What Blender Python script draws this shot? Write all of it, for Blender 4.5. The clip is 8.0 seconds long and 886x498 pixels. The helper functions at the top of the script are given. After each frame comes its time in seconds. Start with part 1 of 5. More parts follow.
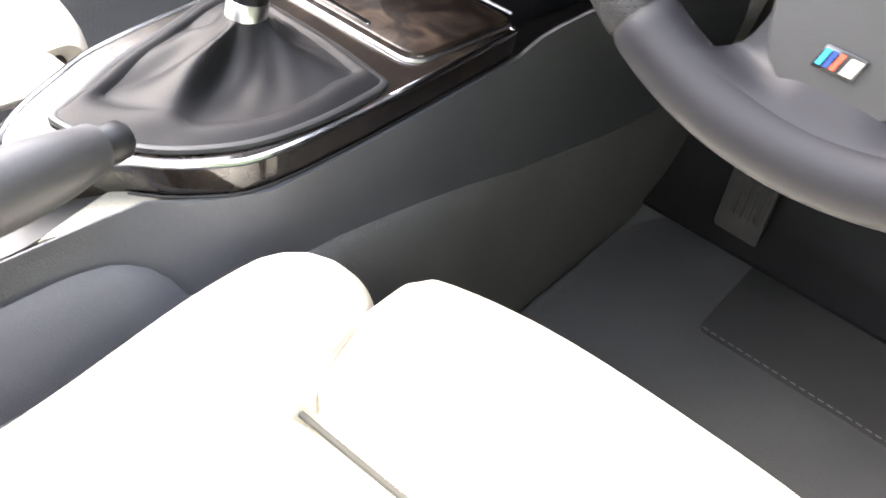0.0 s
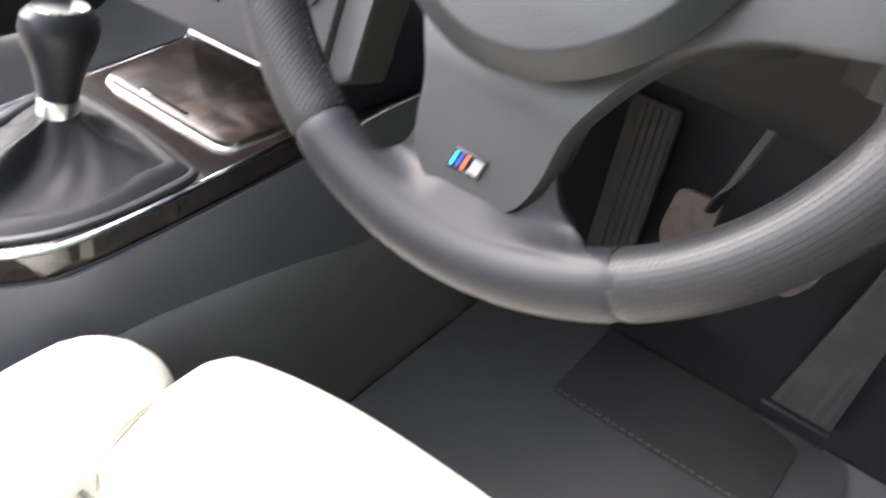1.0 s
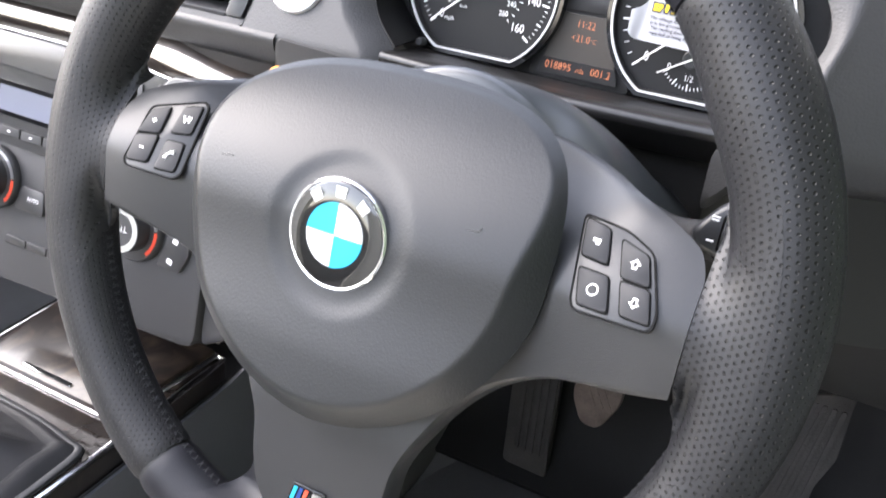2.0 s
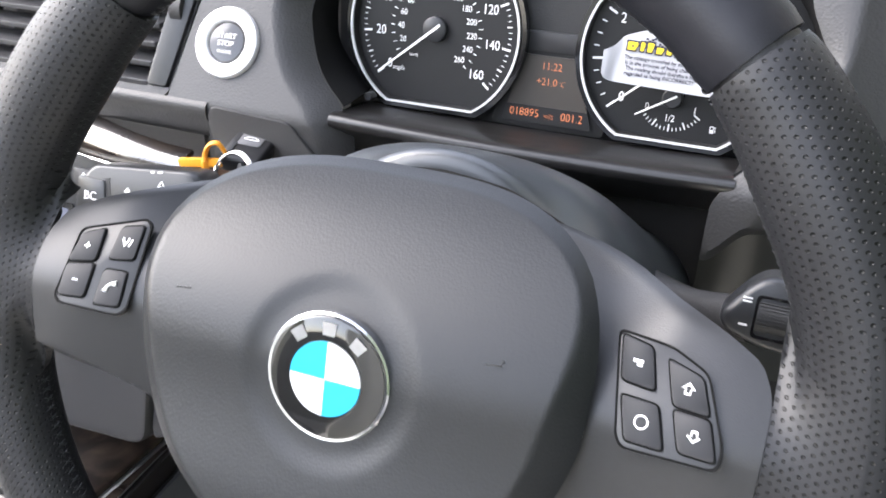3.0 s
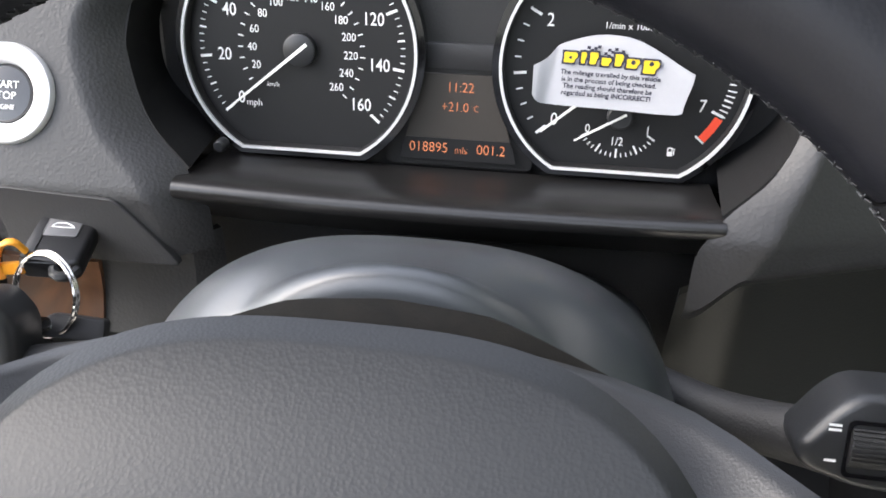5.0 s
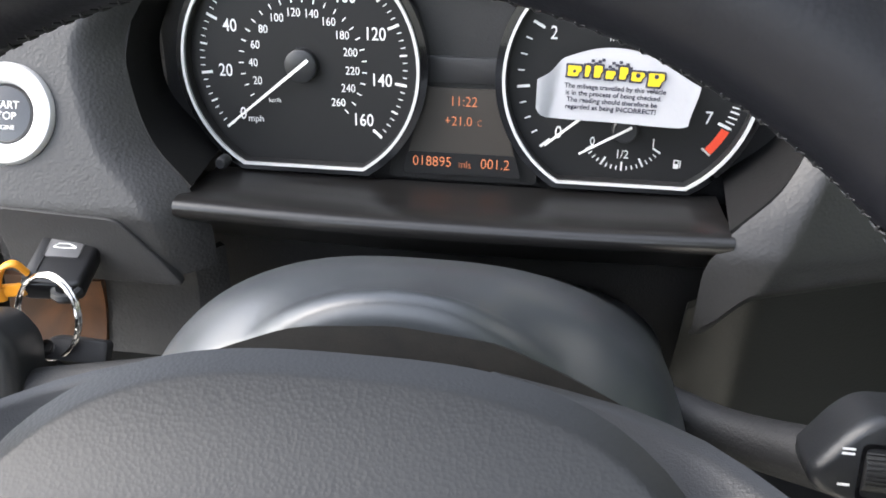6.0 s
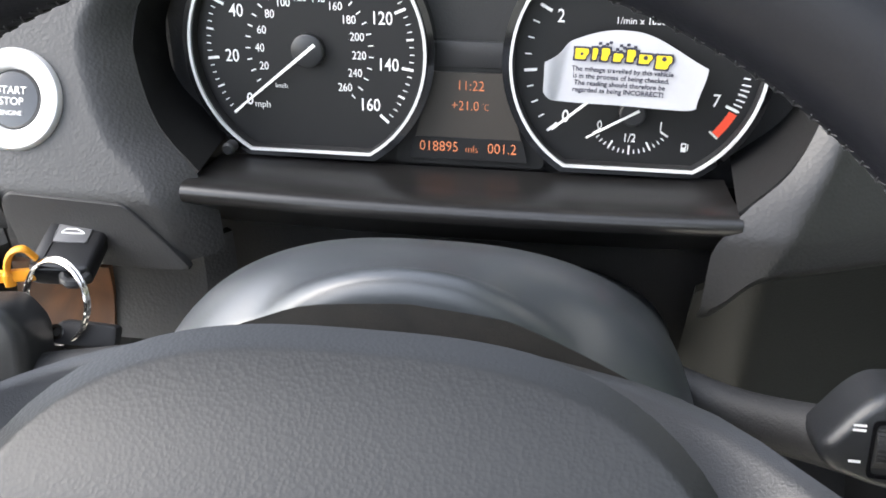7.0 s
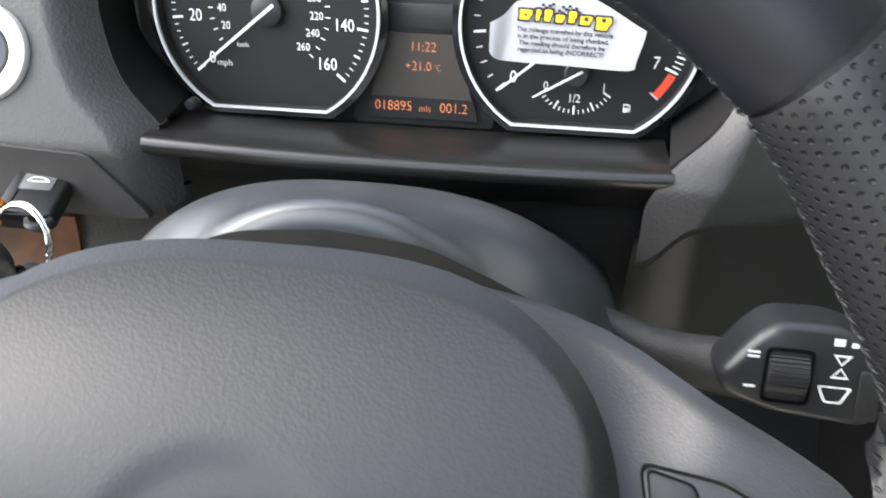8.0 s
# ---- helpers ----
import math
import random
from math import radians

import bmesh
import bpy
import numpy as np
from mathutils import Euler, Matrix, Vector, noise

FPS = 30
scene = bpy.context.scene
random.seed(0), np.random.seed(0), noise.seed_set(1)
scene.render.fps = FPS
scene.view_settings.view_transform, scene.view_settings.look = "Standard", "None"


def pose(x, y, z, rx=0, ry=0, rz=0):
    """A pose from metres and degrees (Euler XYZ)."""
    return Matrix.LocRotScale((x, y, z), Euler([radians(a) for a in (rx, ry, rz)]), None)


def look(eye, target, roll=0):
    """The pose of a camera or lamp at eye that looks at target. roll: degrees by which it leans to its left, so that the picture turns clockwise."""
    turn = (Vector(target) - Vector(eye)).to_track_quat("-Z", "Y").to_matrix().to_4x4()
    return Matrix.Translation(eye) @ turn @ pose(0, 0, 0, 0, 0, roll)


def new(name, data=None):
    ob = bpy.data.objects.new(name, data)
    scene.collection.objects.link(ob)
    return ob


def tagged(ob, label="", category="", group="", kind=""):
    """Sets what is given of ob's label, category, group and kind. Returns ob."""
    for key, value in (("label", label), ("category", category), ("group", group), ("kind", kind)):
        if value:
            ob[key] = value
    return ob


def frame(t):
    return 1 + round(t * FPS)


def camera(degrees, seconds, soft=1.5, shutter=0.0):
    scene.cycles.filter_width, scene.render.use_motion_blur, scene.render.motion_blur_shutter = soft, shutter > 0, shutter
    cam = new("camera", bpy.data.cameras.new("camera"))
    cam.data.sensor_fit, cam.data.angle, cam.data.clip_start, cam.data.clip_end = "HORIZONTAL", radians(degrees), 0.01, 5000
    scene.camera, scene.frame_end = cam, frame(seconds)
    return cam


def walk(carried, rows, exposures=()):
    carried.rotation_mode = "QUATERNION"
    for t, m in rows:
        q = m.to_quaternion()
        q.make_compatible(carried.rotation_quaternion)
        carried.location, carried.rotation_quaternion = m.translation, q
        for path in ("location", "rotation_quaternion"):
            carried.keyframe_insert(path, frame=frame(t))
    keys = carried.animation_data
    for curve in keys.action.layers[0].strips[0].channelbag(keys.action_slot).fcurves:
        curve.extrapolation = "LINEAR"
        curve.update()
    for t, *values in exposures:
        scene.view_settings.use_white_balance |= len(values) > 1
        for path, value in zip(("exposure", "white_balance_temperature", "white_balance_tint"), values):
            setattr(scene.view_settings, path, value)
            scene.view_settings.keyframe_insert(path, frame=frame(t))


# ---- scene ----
cam = camera(53.35, 8.0, soft=1.7, shutter=0.3)
PATH = [
    (0, (0.05234, -0.36403, 0.73331), (-0.34028, 0.29456, 0.09134), 13.052),
    (0.5, (0.10982, -0.35946, 0.74911), (-0.28165, 0.30249, 0.10992), 13.573),
    (1, (0.15920, -0.31675, 0.78820), (-0.22773, 0.40308, 0.21190), 12.726),
    (1.5, (0.17449, -0.28108, 0.84023), (-0.21467, 0.49367, 0.34191), 8.537),
    (1.7, (0.17372, -0.26818, 0.85684), (-0.21609, 0.52223, 0.38430), 7.229),
    (2, (0.17288, -0.26036, 0.87444), (-0.21567, 0.54373, 0.42446), 5.584),
    (2.2, (0.17057, -0.25563, 0.88262), (-0.21567, 0.55472, 0.44200), 4.813),
    (3.3, (0.09756, -0.18606, 0.89114), (-0.16833, 0.66272, 0.43411), 1.446),
    (3.5, (0.08622, -0.16742, 0.89096), (-0.14303, 0.69060, 0.43135), 1.245),
    (4, (0.06060, -0.13890, 0.88825), (-0.10838, 0.72651, 0.41654), 0.981),
    (4.5, (0.04957, -0.11099, 0.88166), (-0.08155, 0.75408, 0.39744), 0.797),
    (5, (0.04293, -0.09949, 0.88591), (-0.07329, 0.76623, 0.39906), 0.970),
    (6.5, (0.04196, -0.09266, 0.89006), (-0.08346, 0.77200, 0.40361), -0.132),
    (7, (0.04072, -0.09562, 0.88592), (-0.08445, 0.76639, 0.39474), -0.170),
    (7.5, (0.04533, -0.10053, 0.88499), (-0.08434, 0.76051, 0.39325), -0.197),
    (8, (0.06595, -0.11508, 0.87927), (-0.05892, 0.74257, 0.38044), 0.595),
]
walk(cam, [(t, look(eye, target, roll)) for t, eye, target, roll in PATH], [(0, 3.95, 7100, 14), (0.7, 3.8, 7000, 15), (1.5, 3.4, 6700, 15), (3.5, 2.93, 6600, 13), (4.5, 2.68, 6800, 12), (5, 2.68, 6800, 12), (6.5, 2.75, 6700, 10), (8, 2.9, 6800, 10)])

# ---- light ----
world = bpy.data.worlds.new("sky")
scene.world = world
world.use_nodes = True
wn = world.node_tree
sky = wn.nodes.new("ShaderNodeTexSky")
sky.sky_type, sky.sun_disc = "NISHITA", False
sky.sun_elevation, sky.sun_rotation = radians(40), radians(-102)
sky.air_density, sky.dust_density = 1.0, 1.2
wn.nodes["Background"].inputs["Strength"].default_value = 0.145
haze = wn.nodes.new("ShaderNodeHueSaturation")
haze.inputs["Saturation"].default_value = 0.5
wn.links.new(sky.outputs["Color"], haze.inputs["Color"])
wn.links.new(haze.outputs["Color"], wn.nodes["Background"].inputs["Color"])

sun = new("sun", bpy.data.lights.new("sun", "SUN"))
sun.data.energy, sun.data.angle, sun.data.color = 0.6, radians(55), (1.0, 0.98, 0.95)
sun.matrix_world = look((-1.4, -0.3, 1.2), (0, 0, 0))


# ---- materials ----
def shader(name):
    m = bpy.data.materials.new(name)
    m.use_nodes = True
    return m, m.node_tree.nodes, m.node_tree.links, m.node_tree.nodes["Principled BSDF"]


def surface(name, base, rough, metal=0.0, coat=0.0, grain=0.0, depth=0.0, vary=0.15, spots=6.0, leather=False, spec=0.5):
    """Colour with broad stains, fine grain, and relief of a given cell size in metres."""
    m, n, k, p = shader(name)
    p.inputs["Metallic"].default_value = metal
    p.inputs["Coat Weight"].default_value = coat
    p.inputs["Coat Roughness"].default_value = 0.06
    p.inputs["Specular IOR Level"].default_value = spec
    at = n.new("ShaderNodeTexCoord").outputs["Object"]
    broad = n.new("ShaderNodeTexNoise")
    broad.inputs["Scale"].default_value, broad.inputs["Detail"].default_value = spots, 4
    fine = n.new("ShaderNodeTexNoise")
    fine.inputs["Scale"].default_value, fine.inputs["Detail"].default_value = 420, 3
    for t in (broad, fine):
        k.new(at, t.inputs["Vector"])
    both = n.new("ShaderNodeMath")
    both.operation = "MULTIPLY_ADD"
    k.new(fine.outputs["Fac"], both.inputs[0])
    both.inputs[1].default_value = 0.35
    k.new(broad.outputs["Fac"], both.inputs[2])
    ramp = n.new("ShaderNodeMapRange")
    k.new(both.outputs[0], ramp.inputs["Value"])
    ramp.inputs["From Min"].default_value, ramp.inputs["From Max"].default_value = 0.4, 0.95
    ramp.inputs["To Min"].default_value, ramp.inputs["To Max"].default_value = 1 - vary, 1 + vary
    tint = n.new("ShaderNodeVectorMath")
    tint.operation = "SCALE"
    tint.inputs[0].default_value = base
    k.new(ramp.outputs[0], tint.inputs["Scale"])
    k.new(tint.outputs[0], p.inputs["Base Color"])
    gloss = n.new("ShaderNodeMapRange")
    k.new(both.outputs[0], gloss.inputs["Value"])
    gloss.inputs["From Min"].default_value, gloss.inputs["From Max"].default_value = 0.4, 0.95
    gloss.inputs["To Min"].default_value, gloss.inputs["To Max"].default_value = max(0.02, rough - min(0.07, 0.5 * vary)), min(1, rough + min(0.07, 0.5 * vary))
    k.new(gloss.outputs[0], p.inputs["Roughness"])
    if grain:
        if leather:
            cell = n.new("ShaderNodeTexVoronoi")
            cell.feature = "SMOOTH_F1"
            cell.inputs["Smoothness"].default_value = 0.35
            height = cell.outputs["Distance"]
        else:
            cell = n.new("ShaderNodeTexNoise")
            cell.inputs["Detail"].default_value = 2
            height = cell.outputs["Fac"]
        warp = n.new("ShaderNodeVectorMath")
        warp.operation = "MULTIPLY_ADD"
        k.new(broad.outputs["Color"], warp.inputs[0])
        warp.inputs[1].default_value = (0.006, 0.006, 0.006)
        k.new(at, warp.inputs[2])
        k.new(warp.outputs[0], cell.inputs["Vector"])
        cell.inputs["Scale"].default_value = 1 / grain
        bump = n.new("ShaderNodeBump")
        bump.inputs["Distance"].default_value = depth
        k.new(height, bump.inputs["Height"])
        k.new(bump.outputs[0], p.inputs["Normal"])
    return m


def perforated(name, base, rough, pitch):
    """Leather with rows of small punched dimples, laid out on the sweep's own coordinates in metres."""
    m = surface(name, base, rough, grain=0.0011, depth=0.00004, leather=True, spec=0.36)
    n, k = m.node_tree.nodes, m.node_tree.links
    p = n["Principled BSDF"]
    uv = n.new("ShaderNodeUVMap")
    parts = n.new("ShaderNodeSeparateXYZ")
    k.new(uv.outputs[0], parts.inputs[0])

    def calc(op, a, b=None, c=None):
        q = n.new("ShaderNodeMath")
        q.operation = op
        for i, v in enumerate((a, b, c)):
            if v is None:
                continue
            if isinstance(v, (int, float)):
                q.inputs[i].default_value = v
            else:
                k.new(v, q.inputs[i])
        return q.outputs[0]

    row = calc("DIVIDE", parts.outputs["Y"], pitch * 0.8)
    odd = calc("MODULO", calc("FLOOR", row), 2)
    col = calc("ADD", calc("DIVIDE", parts.outputs["X"], pitch), calc("MULTIPLY", odd, 0.5))
    fx = calc("SUBTRACT", calc("FRACT", col), 0.5)
    fy = calc("MULTIPLY", calc("SUBTRACT", calc("FRACT", row), 0.5), 0.8)
    far = calc("SQRT", calc("ADD", calc("MULTIPLY", fx, fx), calc("MULTIPLY", fy, fy)))
    hole = n.new("ShaderNodeMapRange")
    hole.interpolation_type = "SMOOTHSTEP"
    k.new(far, hole.inputs["Value"])
    hole.inputs["From Min"].default_value, hole.inputs["From Max"].default_value = 0.11, 0.205
    bump = n.new("ShaderNodeBump")
    bump.inputs["Distance"].default_value = 0.0007
    k.new(hole.outputs[0], bump.inputs["Height"])
    k.new(n["Bump"].outputs[0], bump.inputs["Normal"])
    punched = n.new("ShaderNodeVectorMath")
    punched.operation = "SCALE"
    old = p.inputs["Base Color"].links[0].from_socket
    k.new(old, punched.inputs[0])
    k.new(calc("MULTIPLY_ADD", hole.outputs[0], 0.94, 0.06), punched.inputs["Scale"])
    k.new(punched.outputs[0], p.inputs["Base Color"])
    k.new(bump.outputs[0], p.inputs["Normal"])
    return m


def burl(name, dark=(0.012, 0.009, 0.008, 1), pale=(0.03, 0.022, 0.017, 1), shine=1.9, haze=0.04):
    """Dark lacquered burl veneer."""
    m, n, k, p = shader(name)
    at = n.new("ShaderNodeTexCoord").outputs["Object"]
    a = n.new("ShaderNodeTexNoise")
    a.inputs["Scale"].default_value, a.inputs["Detail"].default_value, a.inputs["Distortion"].default_value = 28, 8, 1.5
    k.new(at, a.inputs["Vector"])
    ramp = n.new("ShaderNodeValToRGB")
    ramp.color_ramp.elements[0].position, ramp.color_ramp.elements[0].color = 0.46, dark
    ramp.color_ramp.elements[1].position, ramp.color_ramp.elements[1].color = 0.72, pale
    k.new(a.outputs["Fac"], ramp.inputs[0])
    k.new(ramp.outputs[0], p.inputs["Base Color"])
    p.inputs["Roughness"].default_value, p.inputs["Specular IOR Level"].default_value = 0.3, 0.25
    p.inputs["Coat Weight"].default_value, p.inputs["Coat Roughness"].default_value, p.inputs["Coat IOR"].default_value = 1.0, haze, shine
    return m


def glow(name, colour, strength):
    m, n, k, p = shader(name)
    p.inputs["Base Color"].default_value = (*[0.4 * c for c in colour], 1)
    p.inputs["Roughness"].default_value = 0.5
    p.inputs["Emission Color"].default_value = (*colour, 1)
    p.inputs["Emission Strength"].default_value = strength
    return m


RIM = surface("rim leather", (0.0095, 0.0097, 0.013), 0.46, spec=0.33, grain=0.0011, depth=0.00004, leather=True)
GRIP = perforated("perforated leather", (0.013, 0.0132, 0.0148), 0.47, 0.003)
PAD = surface("moulded pad skin", (0.0125, 0.0137, 0.015), 0.46, grain=0.0010, depth=0.000065, leather=True, spec=0.47)
SPOKE = surface("satin spoke plastic", (0.023, 0.0235, 0.025), 0.4, grain=0.0006, depth=0.0001)
DASH = surface("grained dashboard skin", (0.023, 0.023, 0.024), 0.46, grain=0.0015, depth=0.00014, leather=True)
SMOOTH = surface("smooth black plastic", (0.018, 0.019, 0.021), 0.36, grain=0.0006, depth=0.00008)
MATT = surface("matt black plastic", (0.018, 0.018, 0.019), 0.6, grain=0.001, depth=0.0002)
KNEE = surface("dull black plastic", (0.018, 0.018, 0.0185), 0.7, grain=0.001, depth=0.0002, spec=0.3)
STACK = surface("dark grey fascia plastic", (0.029, 0.029, 0.031), 0.5, grain=0.0007, depth=0.0001)
SIDE = surface("console side plastic", (0.105, 0.11, 0.127), 0.5, grain=0.0011, depth=0.0003, leather=True)
GROOVE = surface("black groove", (0.005, 0.005, 0.005), 0.7, spec=0.1)
BUTTON = surface("button rubber", (0.025, 0.025, 0.027), 0.45)
COLUMN = surface("column shroud plastic", (0.046, 0.051, 0.057), 0.34, grain=0.0006, depth=0.00003, spec=0.75, vary=0.06)
# dusty black; on the column's front face it also paints shade
DUST_AND_SHADE = surface("dust and shade black", (0.0115, 0.0105, 0.009), 0.75, grain=0.0007, depth=0.00012, vary=0.6, spots=140, spec=0.3)
WORN = surface("worn grip leather", (0.055, 0.055, 0.058), 0.42, grain=0.0014, depth=0.00008, leather=True)
KEYCAP = surface("grey button plastic", (0.022, 0.022, 0.024), 0.58, spec=0.35)
GLOSS = surface("gloss black", (0.006, 0.006, 0.007), 0.08, coat=0.6)
CHROME = surface("bright chrome", (0.82, 0.83, 0.85), 0.14, metal=1.0, vary=0.04)
SATIN = surface("satin metal", (0.62, 0.62, 0.64), 0.3, metal=1.0, vary=0.08)
SILVER = surface("silver paint", (0.72, 0.72, 0.73), 0.35, metal=0.35, vary=0.05)
WOOD = burl("dark burl veneer")
LID = burl("brown burl veneer", (0.010, 0.0075, 0.007, 1), (0.05, 0.036, 0.027, 1), 1.24, 0.12)
CREAM = surface("cream leather", (0.8, 0.76, 0.66), 0.5, grain=0.002, depth=0.0003, leather=True, vary=0.05)
SHELF = surface("satin black shelf plastic", (0.013, 0.0125, 0.0125), 0.3, vary=0.0, spec=0.6)
SEAM_SHADE = surface("shaded cream seam", (0.3, 0.27, 0.21), 0.6, vary=0.1)
BOOT = surface("gaiter leather", (0.016, 0.016, 0.0175), 0.55, spec=0.22, grain=0.0014, depth=0.0001, leather=True)
CARPET = surface("charcoal carpet", (0.15, 0.149, 0.149), 0.95, grain=0.0022, depth=0.002, spec=0.1)
MAT = surface("velour floor mat", (0.125, 0.124, 0.123), 0.95, grain=0.0016, depth=0.0012, spec=0.1)
HEEL = surface("rubber heel pad", (0.06, 0.059, 0.057), 0.9, grain=0.002, depth=0.0005, spec=0.15)
RUBBER = surface("worn pedal rubber", (0.052, 0.047, 0.043), 0.65, grain=0.003, depth=0.0005, vary=0.35, spots=30)
DUSTY = surface("dusty pedal rubber", (0.13, 0.1, 0.085), 0.7, grain=0.003, depth=0.0006, vary=0.4, spots=40)
WHITE = surface("white print", (0.8, 0.8, 0.8), 0.5, vary=0.03)
DIAL = surface("dial face black", (0.012, 0.012, 0.013), 0.5, vary=0.1, spec=0.3)
RED = surface("red print", (0.75, 0.07, 0.03), 0.5, vary=0.05)
BLUE = surface("emblem blue enamel", (0.02, 0.36, 0.55), 0.35, spec=0.3, vary=0.04)
NAVY = surface("dark blue enamel", (0.02, 0.05, 0.2), 0.35, spec=0.3, vary=0.04)
ENAMEL = surface("white enamel", (0.62, 0.62, 0.63), 0.35, spec=0.3, vary=0.03)
PAPER = surface("white sticker paper", (0.48, 0.48, 0.51), 0.55, grain=0.004, depth=0.0002, vary=0.03)
INK = surface("dark printing ink", (0.03, 0.03, 0.05), 0.6)
YELLOW = surface("yellow printing ink", (0.75, 0.55, 0.02), 0.55, vary=0.05)
ORANGE = surface("orange plastic tag", (0.75, 0.3, 0.02), 0.45, vary=0.1)
DISPLAY = surface("brown display glass", (0.05, 0.045, 0.04), 0.35, vary=0.02, spec=0.3)
LCD = surface("grey blue display", (0.13, 0.14, 0.19), 0.3, vary=0.04)
AMBER = glow("amber display figures", (0.9, 0.3, 0.13), 0.12)
NEEDLE = surface("white needle", (0.85, 0.85, 0.84), 0.4, vary=0.03)
STEEL = surface("polished steel ring", (0.7, 0.68, 0.66), 0.16, metal=1.0, vary=0.1)


# ---- building helpers ----
def part(name, bm, material, parent=None, label="", smooth=True, m=None):
    """Links a bmesh as one mesh object under a thing or a part."""
    me = bpy.data.meshes.new(name)
    bmesh.ops.recalc_face_normals(bm, faces=bm.faces)
    if m is not None:
        bm.transform(m)
    bm.to_mesh(me)
    bm.free()
    me.materials.append(material)
    if smooth:
        me.shade_smooth()
        me.set_sharp_from_angle(angle=radians(38))
    ob = new(name, me)
    ob.parent = parent
    if label:
        tagged(ob, label)
    return ob


def thing(name, label, category, group="", kind="", at=(0, 0, 0)):
    ob = new(name)
    ob.location = at
    ob.empty_display_size = 0.02
    return tagged(ob, label, category, group, kind)


def basis(origin, x, y, z):
    m = Matrix((Vector(x), Vector(y), Vector(z))).transposed().to_4x4()
    m.translation = Vector(origin)
    return m


def ease(x, a, b):
    t = min(1.0, max(0.0, (x - a) / (b - a)))
    return t * t * (3 - 2 * t)


def curve1(knots):
    """A smooth function through a few (x, value) knots."""
    xs, ys = zip(*knots)
    slopes = [(ys[i + 1] - ys[i]) / (xs[i + 1] - xs[i]) for i in range(len(xs) - 1)]
    tang = [slopes[0]] + [0 if a * b <= 0 else 2 * a * b / (a + b) for a, b in zip(slopes, slopes[1:])] + [slopes[-1]]

    def f(x):
        if x <= xs[0]:
            return ys[0]
        if x >= xs[-1]:
            return ys[-1]
        i = max(j for j in range(len(xs) - 1) if xs[j] <= x)
        h = xs[i + 1] - xs[i]
        t = (x - xs[i]) / h
        return ((2 * t**3 - 3 * t**2 + 1) * ys[i] + (t**3 - 2 * t**2 + t) * h * tang[i]
                + (-2 * t**3 + 3 * t**2) * ys[i + 1] + (t**3 - t**2) * h * tang[i + 1])
    return f


def spline(points, n, closed=False):
    """Catmull-Rom through a few points."""
    ps = [Vector(p) for p in points]
    out = []
    count = len(ps) if closed else len(ps) - 1
    for i in range(count):
        if closed:
            a, b, c, d = (ps[(i + j) % len(ps)] for j in (-1, 0, 1, 2))
        else:
            b, c = ps[i], ps[i + 1]
            a = ps[i - 1] if i else b * 2 - c
            d = ps[i + 2] if i + 2 < len(ps) else c * 2 - b
        for s in range(n):
            t = s / n
            out.append(0.5 * (2 * b + (c - a) * t + (2 * a - 5 * b + 4 * c - d) * t * t + (3 * b - a - 3 * c + d) * t**3))
    if not closed:
        out.append(ps[-1])
    return out


def sheet(fn, nu, nv, thick=0.003):
    """A curved panel of real thickness: fn(s, t) gives its outer face for s, t in 0..1."""
    bm = bmesh.new()
    grid = [[Vector(fn(i / nu, j / nv)) for j in range(nv + 1)] for i in range(nu + 1)]
    top = [[bm.verts.new(p) for p in row] for row in grid]
    low = []
    for i in range(nu + 1):
        row = []
        for j in range(nv + 1):
            du = grid[min(i + 1, nu)][j] - grid[max(i - 1, 0)][j]
            dv = grid[i][min(j + 1, nv)] - grid[i][max(j - 1, 0)]
            nrm = du.cross(dv)
            nrm = nrm.normalized() if nrm.length > 1e-12 else Vector((0, 0, 1))
            row.append(bm.verts.new(grid[i][j] - nrm * thick))
        low.append(row)
    for g, flip in ((top, False), (low, True)):
        for i in range(nu):
            for j in range(nv):
                q = [g[i][j], g[i + 1][j], g[i + 1][j + 1], g[i][j + 1]]
                bm.faces.new(q[::-1] if flip else q)
    edge = [(i, 0) for i in range(nu)] + [(nu, j) for j in range(nv)] + [(i, nv) for i in range(nu, 0, -1)] + [(0, j) for j in range(nv, 0, -1)]
    for (a, b), (c, d) in zip(edge, edge[1:] + edge[:1]):
        bm.faces.new([top[a][b], low[a][b], low[c][d], top[c][d]])
    return bm


def tube(path, radius, sides=12, closed=False, flat=1.0, up=(0, 0, 1), bm=None):
    """A round bar along a path; radius is a number or f(0..1); flat squeezes it along up. Carries metre coordinates."""
    bm = bm or bmesh.new()
    uv = bm.loops.layers.uv.verify()
    n = len(path)
    rings, run, length = [], [], 0.0
    for i, p in enumerate(path):
        a = path[(i - 1) % n] if closed or i else path[0]
        b = path[(i + 1) % n] if closed or i + 1 < n else path[-1]
        d = (b - a).normalized()
        side = d.cross(Vector(up))
        side = side.normalized() if side.length > 1e-6 else d.orthogonal().normalized()
        top = side.cross(d)
        r = radius(i / max(1, n - 1)) if callable(radius) else radius
        rings.append([bm.verts.new(p + side * (r * math.cos(6.28318 * j / sides)) + top * (r * flat * math.sin(6.28318 * j / sides))) for j in range(sides)])
        length += (p - path[i - 1]).length if i else 0
        run.append((length, r))
    for i in range(n if closed else n - 1):
        k = (i + 1) % n
        for j in range(sides):
            l = (j + 1) % sides
            f = bm.faces.new([rings[i][j], rings[i][l], rings[k][l], rings[k][j]])
            u1 = run[k][0] if k else length + (path[0] - path[-1]).length
            r0 = run[0][1]
            for loop, w in zip(f.loops, ((run[i][0], j), (run[i][0], j + 1), (u1, j + 1), (u1, j))):
                loop[uv].uv = (w[0], w[1] * 6.28318 * r0 / sides)
    if not closed:
        for ring in (rings[0][::-1], rings[-1]):
            bm.faces.new(ring)
    return bm


